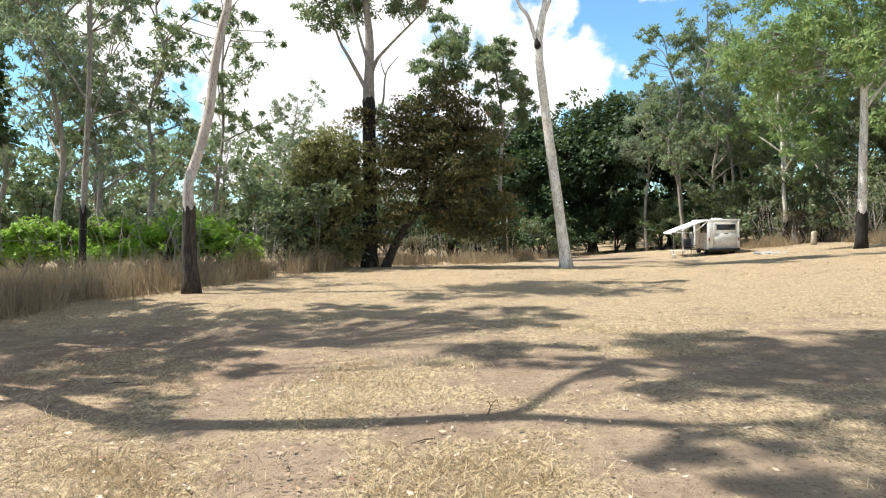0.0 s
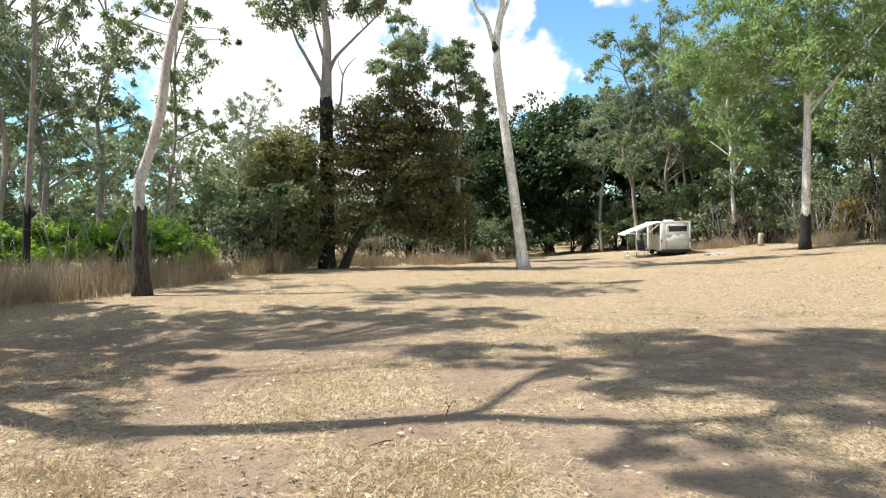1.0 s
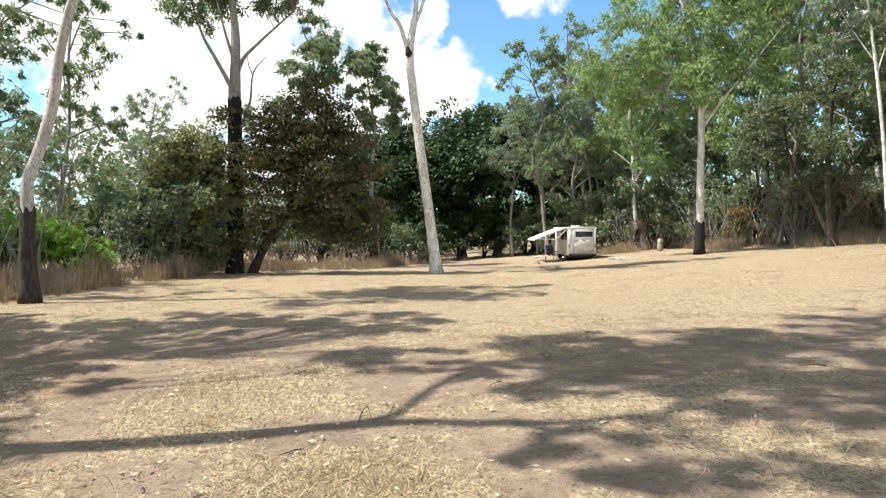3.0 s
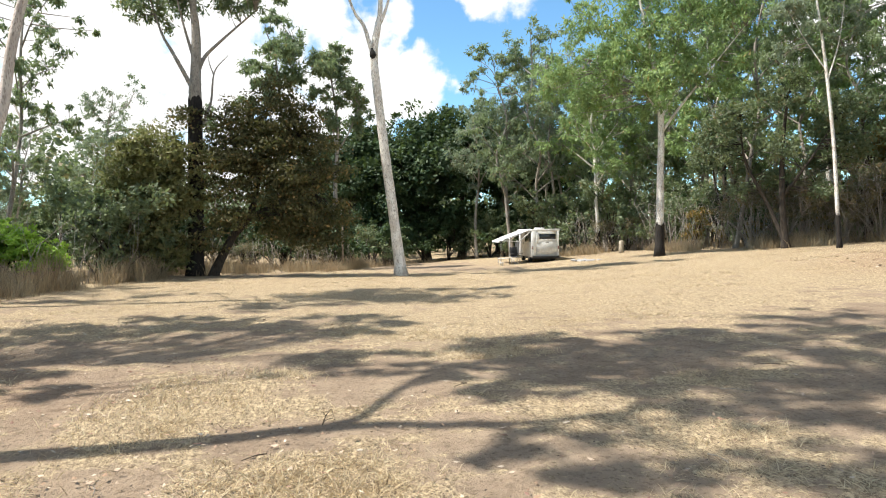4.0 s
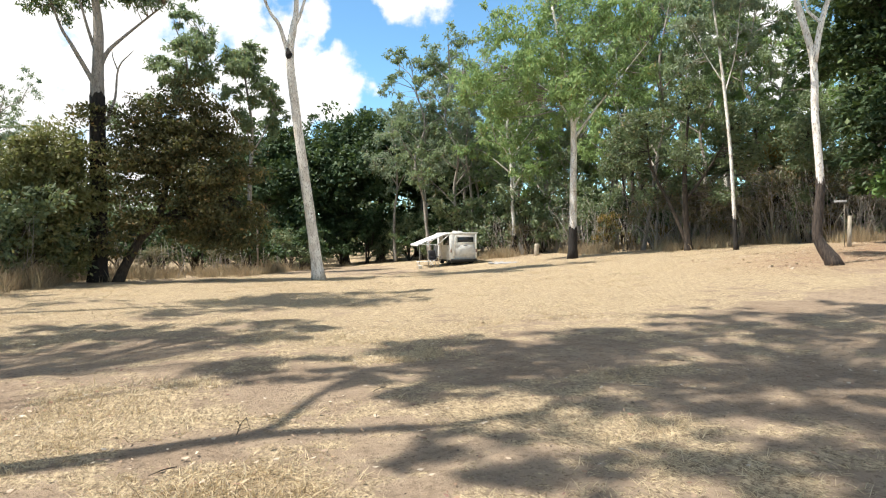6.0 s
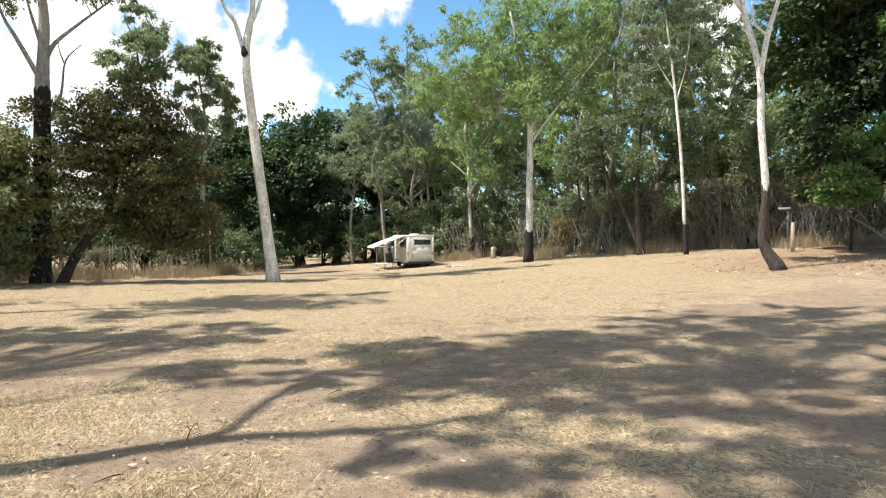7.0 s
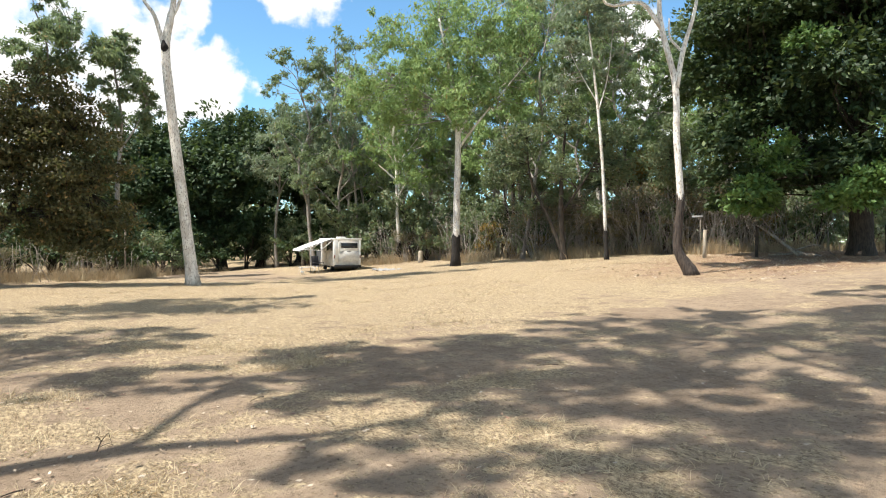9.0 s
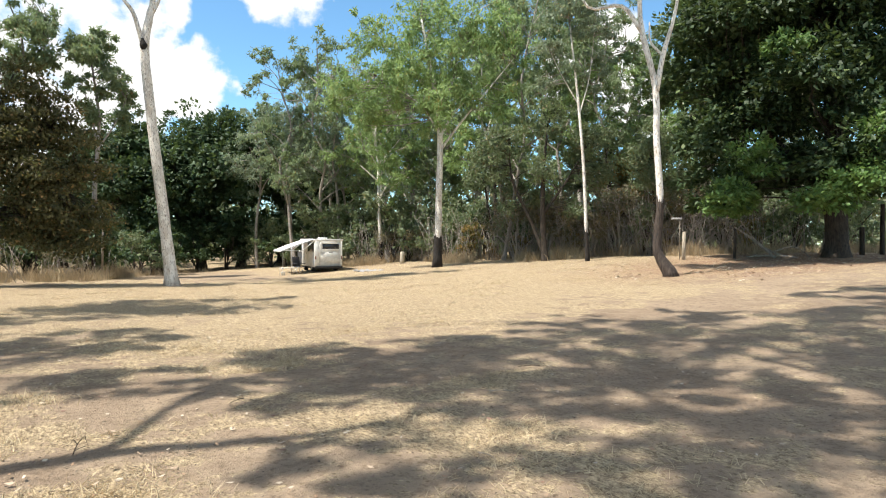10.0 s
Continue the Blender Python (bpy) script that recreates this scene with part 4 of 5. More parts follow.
# tall gums beside and behind the camera's spot, known by the shade they throw over the clearing
f = (-6.1, 7.3, 0.0)
build_tree("shade_gum_tree", "tall forked gum whose crown shades the clearing", pose(*f),
           rel([f] + [under_sun(*q)[:3] for q in ((-4.69, 6.89, 1.8, 0), (-2.9, 5.69, 4.6, 0), (-1.36, 5.41, 7.0, 0), (0.37, 5.5, 9.6, 0), (1.41, 5.3, 11.0, 0), (2.26, 5.09, 12.2, 0), (4.9, 5.4, 16.0, 0))], f),
           [0.17, 0.155, 0.15, 0.14, 0.12, 0.09, 0.07, 0.03],
           rel([under_sun(*q) for q in ((3.0, 9.0, 13.0, 0.9), (3.3, 7.4, 13.2, 1.0), (4.4, 7.5, 14.0, 1.0), (5.5, 8.5, 14.8, 1.0), (2.6, 6.5, 12.6, 0.7), (3.5, 6.1, 13.4, 0.9),
                                        (5.2, 5.8, 14.2, 1.0), (3.3, 4.6, 13.6, 0.7), (3.9, 3.2, 14.0, 0.9), (2.3, 3.7, 12.4, 0.5), (6.4, 7.9, 15.4, 1.1), (6.6, 6.6, 15.4, 0.9),
                                        (7.2, 4.5, 15.6, 0.9), (2.2, 4.6, 12.4, 0.5), (1.9, 7.4, 11.8, 0.55), (5.4, 7.0, 14.6, 0.9))]
               + dapple(194, 24, 1.2, 6.8, 5.7, 9.2, 11.8, 15.4, ((5.7, 6.8, 0.5), (2.6, 8.6, 0.9), (0.9, 6.6, 0.8)), 0.35, 0.65), f),
           GUM, PINK_BARK, 21000, 0.20, "gum",
           [(rel([under_sun(*q)[:3] for q in ((0.37, 5.5, 9.6, 0), (0.75, 5.87, 10.1, 0), (1.61, 7.19, 11.3, 0), (2.8, 8.0, 12.8, 0))], f), 0.10, 0.03),
            (rel([under_sun(*q)[:3] for q in ((1.41, 5.3, 11.0, 0), (2.08, 4.74, 12.0, 0), (3.6, 3.6, 13.8, 0))], f), 0.07, 0.02),
            (rel([under_sun(*q)[:3] for q in ((3.0, 5.2, 13.4, 0), (4.4, 6.2, 14.4, 0), (5.8, 7.3, 15.2, 0))], f), 0.06, 0.02)], None, None, 81, "gums by the clearing", thick=0.014)
f = (-9.6, 10.4, 0.0)
build_tree("shade_gum_tree", "tall gum beside the clearing's edge", pose(*f),
           rel([f, (-9.5, 10.3, 3.0), (-9.3, 10.4, 6.0), (-9.0, 10.2, 9.0), (-8.8, 10.2, 12.5)], f), [0.15, 0.12, 0.09, 0.07, 0.03],
           rel([under_sun(*q) for q in ((-0.5, 11.9, 11.0, 1.1), (1.2, 10.9, 12.4, 0.9), (-1.5, 10.7, 10.2, 0.8), (0.3, 8.15, 11.6, 0.8), (-3.0, 11.6, 9.2, 0.9),
                                        (-4.4, 10.6, 7.6, 0.8), (1.1, 8.4, 12.2, 0.6), (0.2, 12.5, 11.8, 0.9), (-5.6, 8.6, 6.4, 1.0), (-4.7, 8.0, 7.2, 0.9), (-3.8, 7.7, 8.0, 0.7), (-5.3, 7.2, 7.0, 0.8), (-3.6, 9.2, 8.6, 0.7), (1.8, 12.2, 12.8, 0.8),
                                        (-6.8, 12.2, 8.0, 1.1), (-5.4, 12.4, 8.6, 1.1), (-6.6, 10.4, 7.0, 1.0), (-8.0, 11.6, 7.0, 1.0), (-2.6, 10.0, 9.4, 0.8), (-1.6, 12.6, 10.6, 1.0),
                                        (-3.6, 13.0, 9.6, 0.8), (-5.4, 10.8, 7.4, 0.6))]
               + dapple(191, 20, -8.5, 1.7, 9.0, 13.6, 7.2, 12.4)
               + dapple(196, 30, -6.8, -2.2, 5.9, 9.4, 6.2, 9.0, ((-2.4, 6.6, 0.7),), 0.3, 0.6)
               + dapple(198, 20, -11.0, -4.5, 11.4, 15.2, 6.5, 8.8, (), 0.5, 0.9)
               + dapple(199, 18, -13.0, -7.0, 12.4, 16.5, 6.6, 8.2, (), 0.5, 0.9)
               + dapple(197, 26, -9.0, -2.6, 8.2, 13.2, 6.8, 9.6, (), 0.4, 0.8), f),
           GUM, GREY_BARK, 63000, 0.20, "gum",
           [(rel([(-9.3, 10.4, 6.0), (-9.6, 10.0, 7.0), (-10.2, 9.8, 7.8)], f), 0.025, 0.01), (rel([(-9.1, 10.3, 8.0), (-8.9, 9.2, 10.0), (-8.7, 8.2, 11.6)], f), 0.025, 0.01)],
           None, None, 82, "gums by the clearing", thick=0.014)
f = (-3.6, 0.8, 0.0)
build_tree("shade_gum_tree", "tall gum standing behind the clearing", pose(*f),
           rel([f, (-3.4, 0.9, 4.0), (-3.0, 1.4, 8.0), (-2.8, 2.2, 12.0), (-2.6, 3.0, 16.5)], f), [0.16, 0.12, 0.08, 0.05, 0.02],
           rel([under_sun(*q) for q in ((9.0, 9.0, 15.4, 1.1), (8.8, 6.9, 15.0, 1.0), (10.2, 6.4, 15.8, 1.1), (11.2, 5.0, 16.4, 1.2), (7.4, 3.4, 13.8, 1.0), (8.2, 8.2, 14.8, 0.9),
                                        (9.6, 4.4, 15.4, 0.9), (12.6, 6.4, 17.0, 1.1), (6.2, 2.4, 12.8, 0.8), (10.8, 8.0, 16.6, 0.8), (13.5, 4.5, 17.4, 1.2),
                                        (7.8, 7.2, 14.6, 0.9), (8.6, 5.4, 14.8, 0.8), (6.2, 3.6, 13.6, 0.8), (5.2, 2.6, 13.0, 0.7), (12.0, 8.0, 16.8, 0.8), (9.8, 7.6, 15.6, 0.9),
                                        (14.6, 6.2, 17.4, 1.0), (8.4, 3.0, 14.4, 0.8))]
               + dapple(192, 12, 3.0, 14.0, 2.6, 8.8, 12.6, 17.4, ((5.5, 4.4, 1.1), (8.3, 5.5, 1.2)))
               + dapple(195, 34, 1.5, 8.5, 1.6, 4.5, 12.4, 15.0, ((2.6, 4.7, 0.5), (4.66, 3.75, 0.5), (0.6, 3.9, 1.0)), 0.35, 0.65), f),
           GUM, PINK_BARK, 29000, 0.20, "gum",
           [(rel([(-2.9, 1.8, 10.0), (-2.8, 3.8, 12.6), (-2.9, 6.2, 14.8)], f), 0.035, 0.012), (rel([(-2.8, 2.2, 12.0), (-2.2, 3.6, 14.6), (-1.6, 5.0, 16.4)], f), 0.035, 0.012)],
           None, None, 83, "gums by the clearing", thick=0.014)
f = (2.2, -3.0, 0.0)
build_tree("shade_gum_tree", "tall gum with high crown behind the clearing", pose(*f),
           rel([f, (2.3, -2.6, 5.0), (2.4, -1.0, 10.0), (2.8, 2.0, 14.0), (3.0, 4.4, 16.5)], f), [0.2, 0.17, 0.13, 0.09, 0.03],
           rel([under_sun(*q) for q in ((15.9, 8.3, 16.4, 0.9), (16.2, 7.1, 16.0, 0.9), (17.6, 7.8, 17.0, 1.0), (18.4, 6.6, 16.6, 1.1))], f),
           GUM, PINK_BARK, 4000, 0.20, "gum", (), None, None, 84, "gums by the clearing", thick=0.014)
f = (-11.2, 14.9, 0.0)
build_tree("dark_edge_tree", "dark dense tree at the edge of the clearing", pose(*f), [(0, 0, -0.02), (0.1, 0, 2.0), (0.2, -0.1, 5.2)], [0.16, 0.12, 0.05],
           [(0.5, -0.2, 4.9, 0.9), (0.0, 0.3, 5.6, 1.0), (-0.9, 0, 4.8, 1.3), (0.5, -0.4, 4.1, 0.8), (-0.2, -1.0, 5.0, 1.1), (-0.4, 0.8, 4.2, 1.2)],
           DEEP, DARK_BARK, 14000, 0.19, "broad", (), None, None, 85, thick=0.016)


# ---- the woods round the clearing ----
def plant(proto, spots):
    for az, d, turn, s, tall in spots:
        copy_thing(proto, polar(az, d, turn, s, 0.03, tall))


def woods(rng, a0, a1, n, d0, d1, s0, s1):
    out = []
    for i in range(n):
        az = a0 + (a1 - a0) * (i + rng.random()) / n
        out.append((az, max(rng.uniform(d0, d1), float(edge_distance(az)) + 2.0), rng.random() * 360, rng.uniform(s0, s1), rng.uniform(0.9, 1.15)))
    return out


def far_point(az, d, z, r=None):
    p = (math.sin(radians(az)) * d, math.cos(radians(az)) * d, z)
    return p if r is None else (*p, r)


# two clumpy gums rising behind the dark tree
for i, (az, heads, arms) in enumerate((
        (0.6, ((0.3, 12.3, 1.5), (-1.5, 11.4, 1.0), (1.9, 13.1, 1.1), (-0.4, 10.3, 1.0), (1.6, 11.0, 0.9), (-1.9, 9.8, 0.7), (0.4, 14.0, 0.9)),
         ((0.3, 7.0, -1.5, 11.4), (0.5, 7.6, 1.9, 13.0))),
        (5.2, ((4.7, 11.7, 1.3), (6.3, 10.4, 1.2), (7.4, 9.3, 0.9), (4.0, 10.0, 0.9), (5.6, 12.5, 0.8), (6.6, 8.4, 0.8), (4.4, 8.4, 0.8)),
         ((5.1, 6.4, 7.2, 9.4), (5.1, 7.0, 4.0, 10.2))))):
    foot = far_point(az, 41, gz(*far_point(az, 41, 0)[:2]))
    build_tree("rounded_gum_tree", "tall gum with rounded leafy heads behind the dark tree", pose(*foot),
               rel([foot, far_point(az - 0.2, 41, 4.0), far_point(az + 0.1, 41, 8.0), far_point(heads[0][0], 41, heads[0][1])], foot), [0.17, 0.13, 0.09, 0.04],
               rel([far_point(a, 41 + 0.5 * ((k * 7) % 3 - 1), z, r) for k, (a, z, r) in enumerate(heads)], foot), GUM, GREY_BARK, 11000, 0.24, "gum",
               [(rel([far_point(a0, 41, z0), far_point((a0 + a1) / 2 + 0.2, 41, (z0 + z1) / 2), far_point(a1, 41, z1)], foot), 0.06, 0.02) for a0, z0, a1, z1 in arms],
               None, None, 151 + i, "gums behind the dark tree", 0.4)

rng = np.random.default_rng(91)
G1 = gum_tree("wood_gum_tree", "airy pale-leaved gum in the woods", polar(-30, 27, 40), 101, 14.5, 0.13, GUM_PALE, GREY_BARK, 9000, 0.22, None, "gums in the woods", first=0.25, tiers=11, clump_r=0.085, spread_r=0.15)
G2 = gum_tree("wood_gum_tree", "slim grey-trunked gum with drooping leaves", polar(-24, 30, 10), 102, 15.0, 0.12, GUM, GREY_BARK, 9000, 0.22, None, "gums in the woods", first=0.22, tiers=12, clump_r=0.082, spread_r=0.14)
G3 = gum_tree("wood_gum_tree", "bright leafy gum in the woods", polar(27, 47, 10), 103, 15.5, 0.15, GUM_BRIGHT, WHITE_BARK, 9500, 0.27, 1.4, "gums in the woods", first=0.32, tiers=10, clump_r=0.095, spread_r=0.17)
G4 = gum_tree("wood_gum_tree", "tall gum with high rounded crown", polar(-34, 38, 30, 1.1), 104, 15.2, 0.15, GUM, GREY_BARK, 10000, 0.25, None, "gums in the woods", first=0.52, tiers=9, clump_r=0.095, spread_r=0.13, lean=0.02)
plant(G1, woods(rng, -44, -21, 6, 27, 35, 0.8, 1.1)[::2])
plant(G2, woods(rng, -46, -19, 7, 34, 46, 0.8, 1.1)[::2])
plant(G1, woods(rng, -30, -11, 7, 48, 60, 0.6, 0.8))
plant(G4, [(45, 44, 77, 1.05, 1.1), (38, 46, 200, 1.1, 1.1), (54, 42, 310, 1.0, 1.1)])
plant(G2, [(20.3, 48, 40, 1.08, 1.02), (22.4, 49, 160, 1.12, 1.0)])
plant(G1, woods(rng, 18.5, 36, 9, 49, 60, 0.95, 1.15))
plant(G3, woods(rng, 24, 62, 11, 41, 56, 0.9, 1.15))
plant(G2, woods(rng, 31, 66, 13, 37, 50, 0.85, 1.15))
plant(G2, woods(rng, -12, 12, 5, 62, 74, 0.8, 0.9))
SLIM = gum_tree("slim_edge_tree", "slim straight tree at the wood's edge", polar(17.1, 52), 105, 12.5, 0.13, GUM_PALE, GREY_BARK, 6000, 0.22, None, "", first=0.48, tiers=9, clump_r=0.11, spread_r=0.12, lean=0.01)
plant(SLIM, [(20.0, 50, 100, 0.95, 1.0), (23.6, 49, 210, 1.0, 1.05)])

D1 = build_tree("dense_dark_tree", "dense dark-leaved rounded tree at the wood's edge", polar(9.5, 57, 0, 1.12), [(0, 0, 0), (0.1, 0, 2), (0, 0.1, 5)], [0.3, 0.24, 0.12],
                [(0, 0, 8.0, 3.0), (2.4, 0.4, 5.8, 2.6), (-2.4, -0.4, 5.6, 2.6), (0.4, -2.2, 4.6, 2.6), (0.2, 2.2, 6.2, 2.6), (1.6, -1.8, 2.6, 1.8), (-1.6, -1.8, 2.4, 1.8)],
                DEEP, DARK_BARK, 20000, 0.30, "broad", (), None, None, 111, "dense trees behind the clearing", 0.2)
plant(D1, [(6.4, 58, 80, 1.06, 1.0), (12.8, 57, 200, 1.12, 1.0), (15.8, 58, 300, 1.14, 1.0), (3.0, 66, 130, 0.9, 1.0), (19.0, 62, 20, 1.08, 1.0), (22.5, 64, 150, 1.1, 1.0)])

# dusky wattles with dark trunks and flat sprays
f = (22.31, 25.13, 0.62)
W1 = build_tree("dusky_wattle", "dusky spreading wattle with two dark trunks", pose(*f), [(0, 0, 0), (-0.1, 0.1, 2.0), (0.0, 0.2, 4.5), (0.3, 0.2, 7.0)], [0.17, 0.14, 0.1, 0.04],
                [(0.2, 0, 7.2, 1.2), (-1.6, 0.9, 6.0, 1.2), (1.5, -1.2, 6.0, 1.2), (-2.2, 1.6, 4.6, 0.9), (2.0, -1.6, 4.4, 1.0), (-0.6, -0.4, 4.6, 1.0), (0.4, 0.8, 3.2, 0.8), (-1.4, 1.2, 2.8, 0.7),
                 (1.0, -1.0, 2.6, 0.7)],
                SHRUB, DARK_BARK, 10000, 0.17, "bush", [([(0, 0, 0.1), (-0.5, 0.4, 1.8), (-1.4, 0.9, 4.0), (-1.6, 1.0, 6.0)], 0.12, 0.03), ([(-0.05, 0.1, 2.4), (0.8, -0.6, 4.0), (1.5, -1.2, 5.6)], 0.08, 0.02)],
                None, None, 112, "wattles")
plant(W1, [(46.8, 38, 140, 0.9, 1.0), (50.5, 36, 250, 0.85, 1.0), (37.5, 41, 60, 1.0, 1.0), (56.5, 38, 10, 0.9, 1.0)])

# shrubs: lime, mid green, grey-green, rust
B1 = bush("lime_bush", "bright lime-green leafy bush", polar(-18.4, 25.2, 0, 0.9), 121, 2.5, 1.5, 16, LIME, 5600, 0.14, "broad", "lime bushes")
plant(B1, [(-17.4, 24.6, 50, 0.82, 0.95), (-20.6, 26.6, 95, 1.0, 1.1), (-22.6, 27, 140, 1.15, 1.1), (-24.5, 27.5, 220, 1.1, 1.0), (-29.0, 26, 300, 1.0, 1.0), (-32.5, 26, 80, 1.1, 1.0), (-36, 26, 190, 1.0, 1.0), (-26.8, 29, 20, 1.1, 1.0)])
B2 = bush("green_shrub", "mid-green shrub under the gums", polar(-12, 33, 0), 122, 3.4, 2.0, 14, SHRUB, 2700, 0.19, "bush", "shrubs under the gums")
plant(B2, woods(rng, -44, -8, 14, 26, 40, 0.8, 1.35))
plant(B2, woods(rng, -2, 12, 6, 36, 50, 0.5, 0.9))
plant(B2, woods(rng, 15, 34, 12, 45, 56, 0.8, 1.7))
plant(B2, woods(rng, 33, 66, 16, 36, 46, 0.6, 1.3))
B3 = bush("deep_green_shrub", "dark green shrub in the shade", polar(-9.5, 36, 0), 123, 3.0, 1.8, 12, DEEP, 2300, 0.20, "broad", "dark shrubs in the shade")
plant(B3, woods(rng, -20, 8, 10, 38, 52, 0.8, 1.2))
plant(B3, woods(rng, 8, 24, 8, 50, 60, 0.9, 1.5))
B4 = bush("rusty_shrub", "rust-tinged dry shrub at the clearing's edge", polar(35.0, 38.5, 0), 124, 2.3, 1.1, 9, RUST, 1800, 0.13, "bush", "dry shrubs")
plant(B4, [(58, 36, 60, 0.8, 1.0), (48.5, 39, 160, 2.2, 1.2), (44, 37, 200, 0.7, 0.9), (39.5, 38, 20, 0.8, 0.8), (51.5, 37, 90, 0.9, 0.8), (36.8, 39, 300, 0.6, 0.8)])

rng = np.random.default_rng(92)
plant(B3, woods(rng, -11, 9, 9, 36, 41, 0.9, 1.3))
plant(B3, woods(rng, 36, 60, 7, 40, 46, 1.0, 1.5))
B5 = bush("dry_thicket", "tangled grey-brown dry thicket under the gums", polar(43.0, 37.0, 0), 125, 3.4, 1.7, 14, THICKET, 3400, 0.11, "bush", "dry thickets", GREY_BARK)
plant(B5, woods(rng, 38.5, 57, 10, 35, 38, 0.75, 1.2))
plant(B5, [(31.0, 43.5, 30, 0.8, 0.9), (28.0, 45.0, 130, 0.8, 0.9), (-2.5, 34.0, 200, 0.6, 0.8), (3.0, 36.0, 80, 0.6, 0.8)])


def far_woods():
    """The woods beyond, closing the horizon all round."""
    rng = np.random.default_rng(131)
    heads, per = 3200, 48
    n = heads * per
    az = np.where(rng.random(heads) < 0.72, rng.uniform(-50, 80, heads), rng.uniform(-180, 180, heads))
    d = rng.uniform(66, 100, heads)
    top = 6.0 + 8.5 * vnoise(az * 0.22 + 40, d * 0.08, 9)
    top = np.where((az > -12) & (az < 16), top * 0.6, top)
    top[2300:] = 4.5
    x, y = np.sin(np.radians(az)) * d, np.cos(np.radians(az)) * d
    head = np.stack([x, y, ground_z(x, y) + 0.5 + rng.random(heads) ** 1.1 * top], 1)
    size = rng.uniform(0.7, 1.5, heads)
    out = unit(rng.normal(0, 1, (n, 3)) + np.array([0, 0, 0.25]))
    p = np.repeat(head, per, axis=0) + out * (np.repeat(size, per) * rng.random(n) ** 0.4)[:, None] * np.array([1.1, 1.1, 0.75])
    way, face = unit(rng.normal(0, 1, (n, 3)) + np.array([0, 0, -0.3])), unit(rng.normal(0, 0.6, (n, 3)) + out + np.array([0, 0, 0.6]))
    length = rng.uniform(0.40, 0.82, n)
    v, fc = leaf_quads(p, way, face, length, length * 0.3)
    tagged(new("far_woods", make_mesh("far_woods", v, [fc], SHRUB, False)), "far green woods closing the horizon", "woods", kind="stuff")


far_woods()


def dry_brush():
    """Grey leafless stems and twigs crowding under the trees at the edge."""
    rng = np.random.default_rng(141)
    geo = Geo()
    for az, n, lo, hi in ((-14, 150, 0.9, 2.6), (4, 60, 0.8, 2.0), (31, 240, 1.0, 3.0), (45, 420, 1.2, 3.6), (56, 260, 1.0, 3.0)):
        for _ in range(n):
            a = az + rng.normal(0, 5.5 if az != -14 else 9)
            d = float(edge_distance(a)) + 1.0 + rng.exponential(2.4)
            x, y = math.sin(radians(a)) * d, math.cos(radians(a)) * d
            h = rng.uniform(lo, hi)
            lean = rng.normal(0, 0.28, 2) * h
            p0, p2 = np.array([x, y, gz(x, y) - 0.1]), np.array([x + lean[0], y + lean[1], gz(x, y) + h])
            p1 = (p0 + p2) / 2 + rng.normal(0, 0.07, 3) * h
            r = rng.uniform(0.008, 0.022)
            geo.add(*tube([p0, p1, p2], [r, r * 0.7, r * 0.3], 3))
            for _ in range(2):
                q = p1 + (p2 - p1) * rng.random()
                geo.add(*tube([q, q + rng.normal(0, 0.22, 3) * h + np.array([0, 0, 0.12 * h])], [r * 0.5, r * 0.2], 3))
    tagged(new("dry_brush", geo.mesh("dry_brush", GREY_BARK)), "grey leafless brush under the trees", "brush", kind="stuff")


dry_brush()


# ---- the camper ----
WHITE_PAINT = plain("white_paint", (0.78, 0.77, 0.74), 0.4)
CREAM_PAINT = plain("dull_white_panel", (0.68, 0.67, 0.64), 0.5)
CANVAS = plain("pale_canvas", (0.70, 0.70, 0.68), 0.85)
RUBBER = plain("black_rubber", (0.02, 0.02, 0.02), 0.8)
ALLOY = plain("dull_alloy", (0.55, 0.55, 0.55), 0.45, 0.9)
TINTED = plain("tinted_window", (0.02, 0.025, 0.03), 0.12, 0.0, 0.02)
RED_LENS = plain("red_lens", (0.14, 0.015, 0.015), 0.25)


def wheel(parent, x, y, r=0.31, w=0.2):
    root = part("wheel", Geo().add(*tube([(x - w / 2, y, r), (x - w / 4, y, r), (x + w / 4, y, r), (x + w / 2, y, r)], [r * 0.93, r, r, r * 0.93], 24)), RUBBER, parent)
    for s in (-1, 1):
        part("rim", Geo().add(*tube([(x + s * w / 2 * 0.7, y, r), (x + s * (w / 2 + 0.012), y, r)], [r * 0.6, r * 0.52], 18)), ALLOY, root)
    return root


def rod(parent, name, points, r, material, label=""):
    return part(name, Geo().add(*tube(points, [r] * len(points), 7)), material, parent, label)


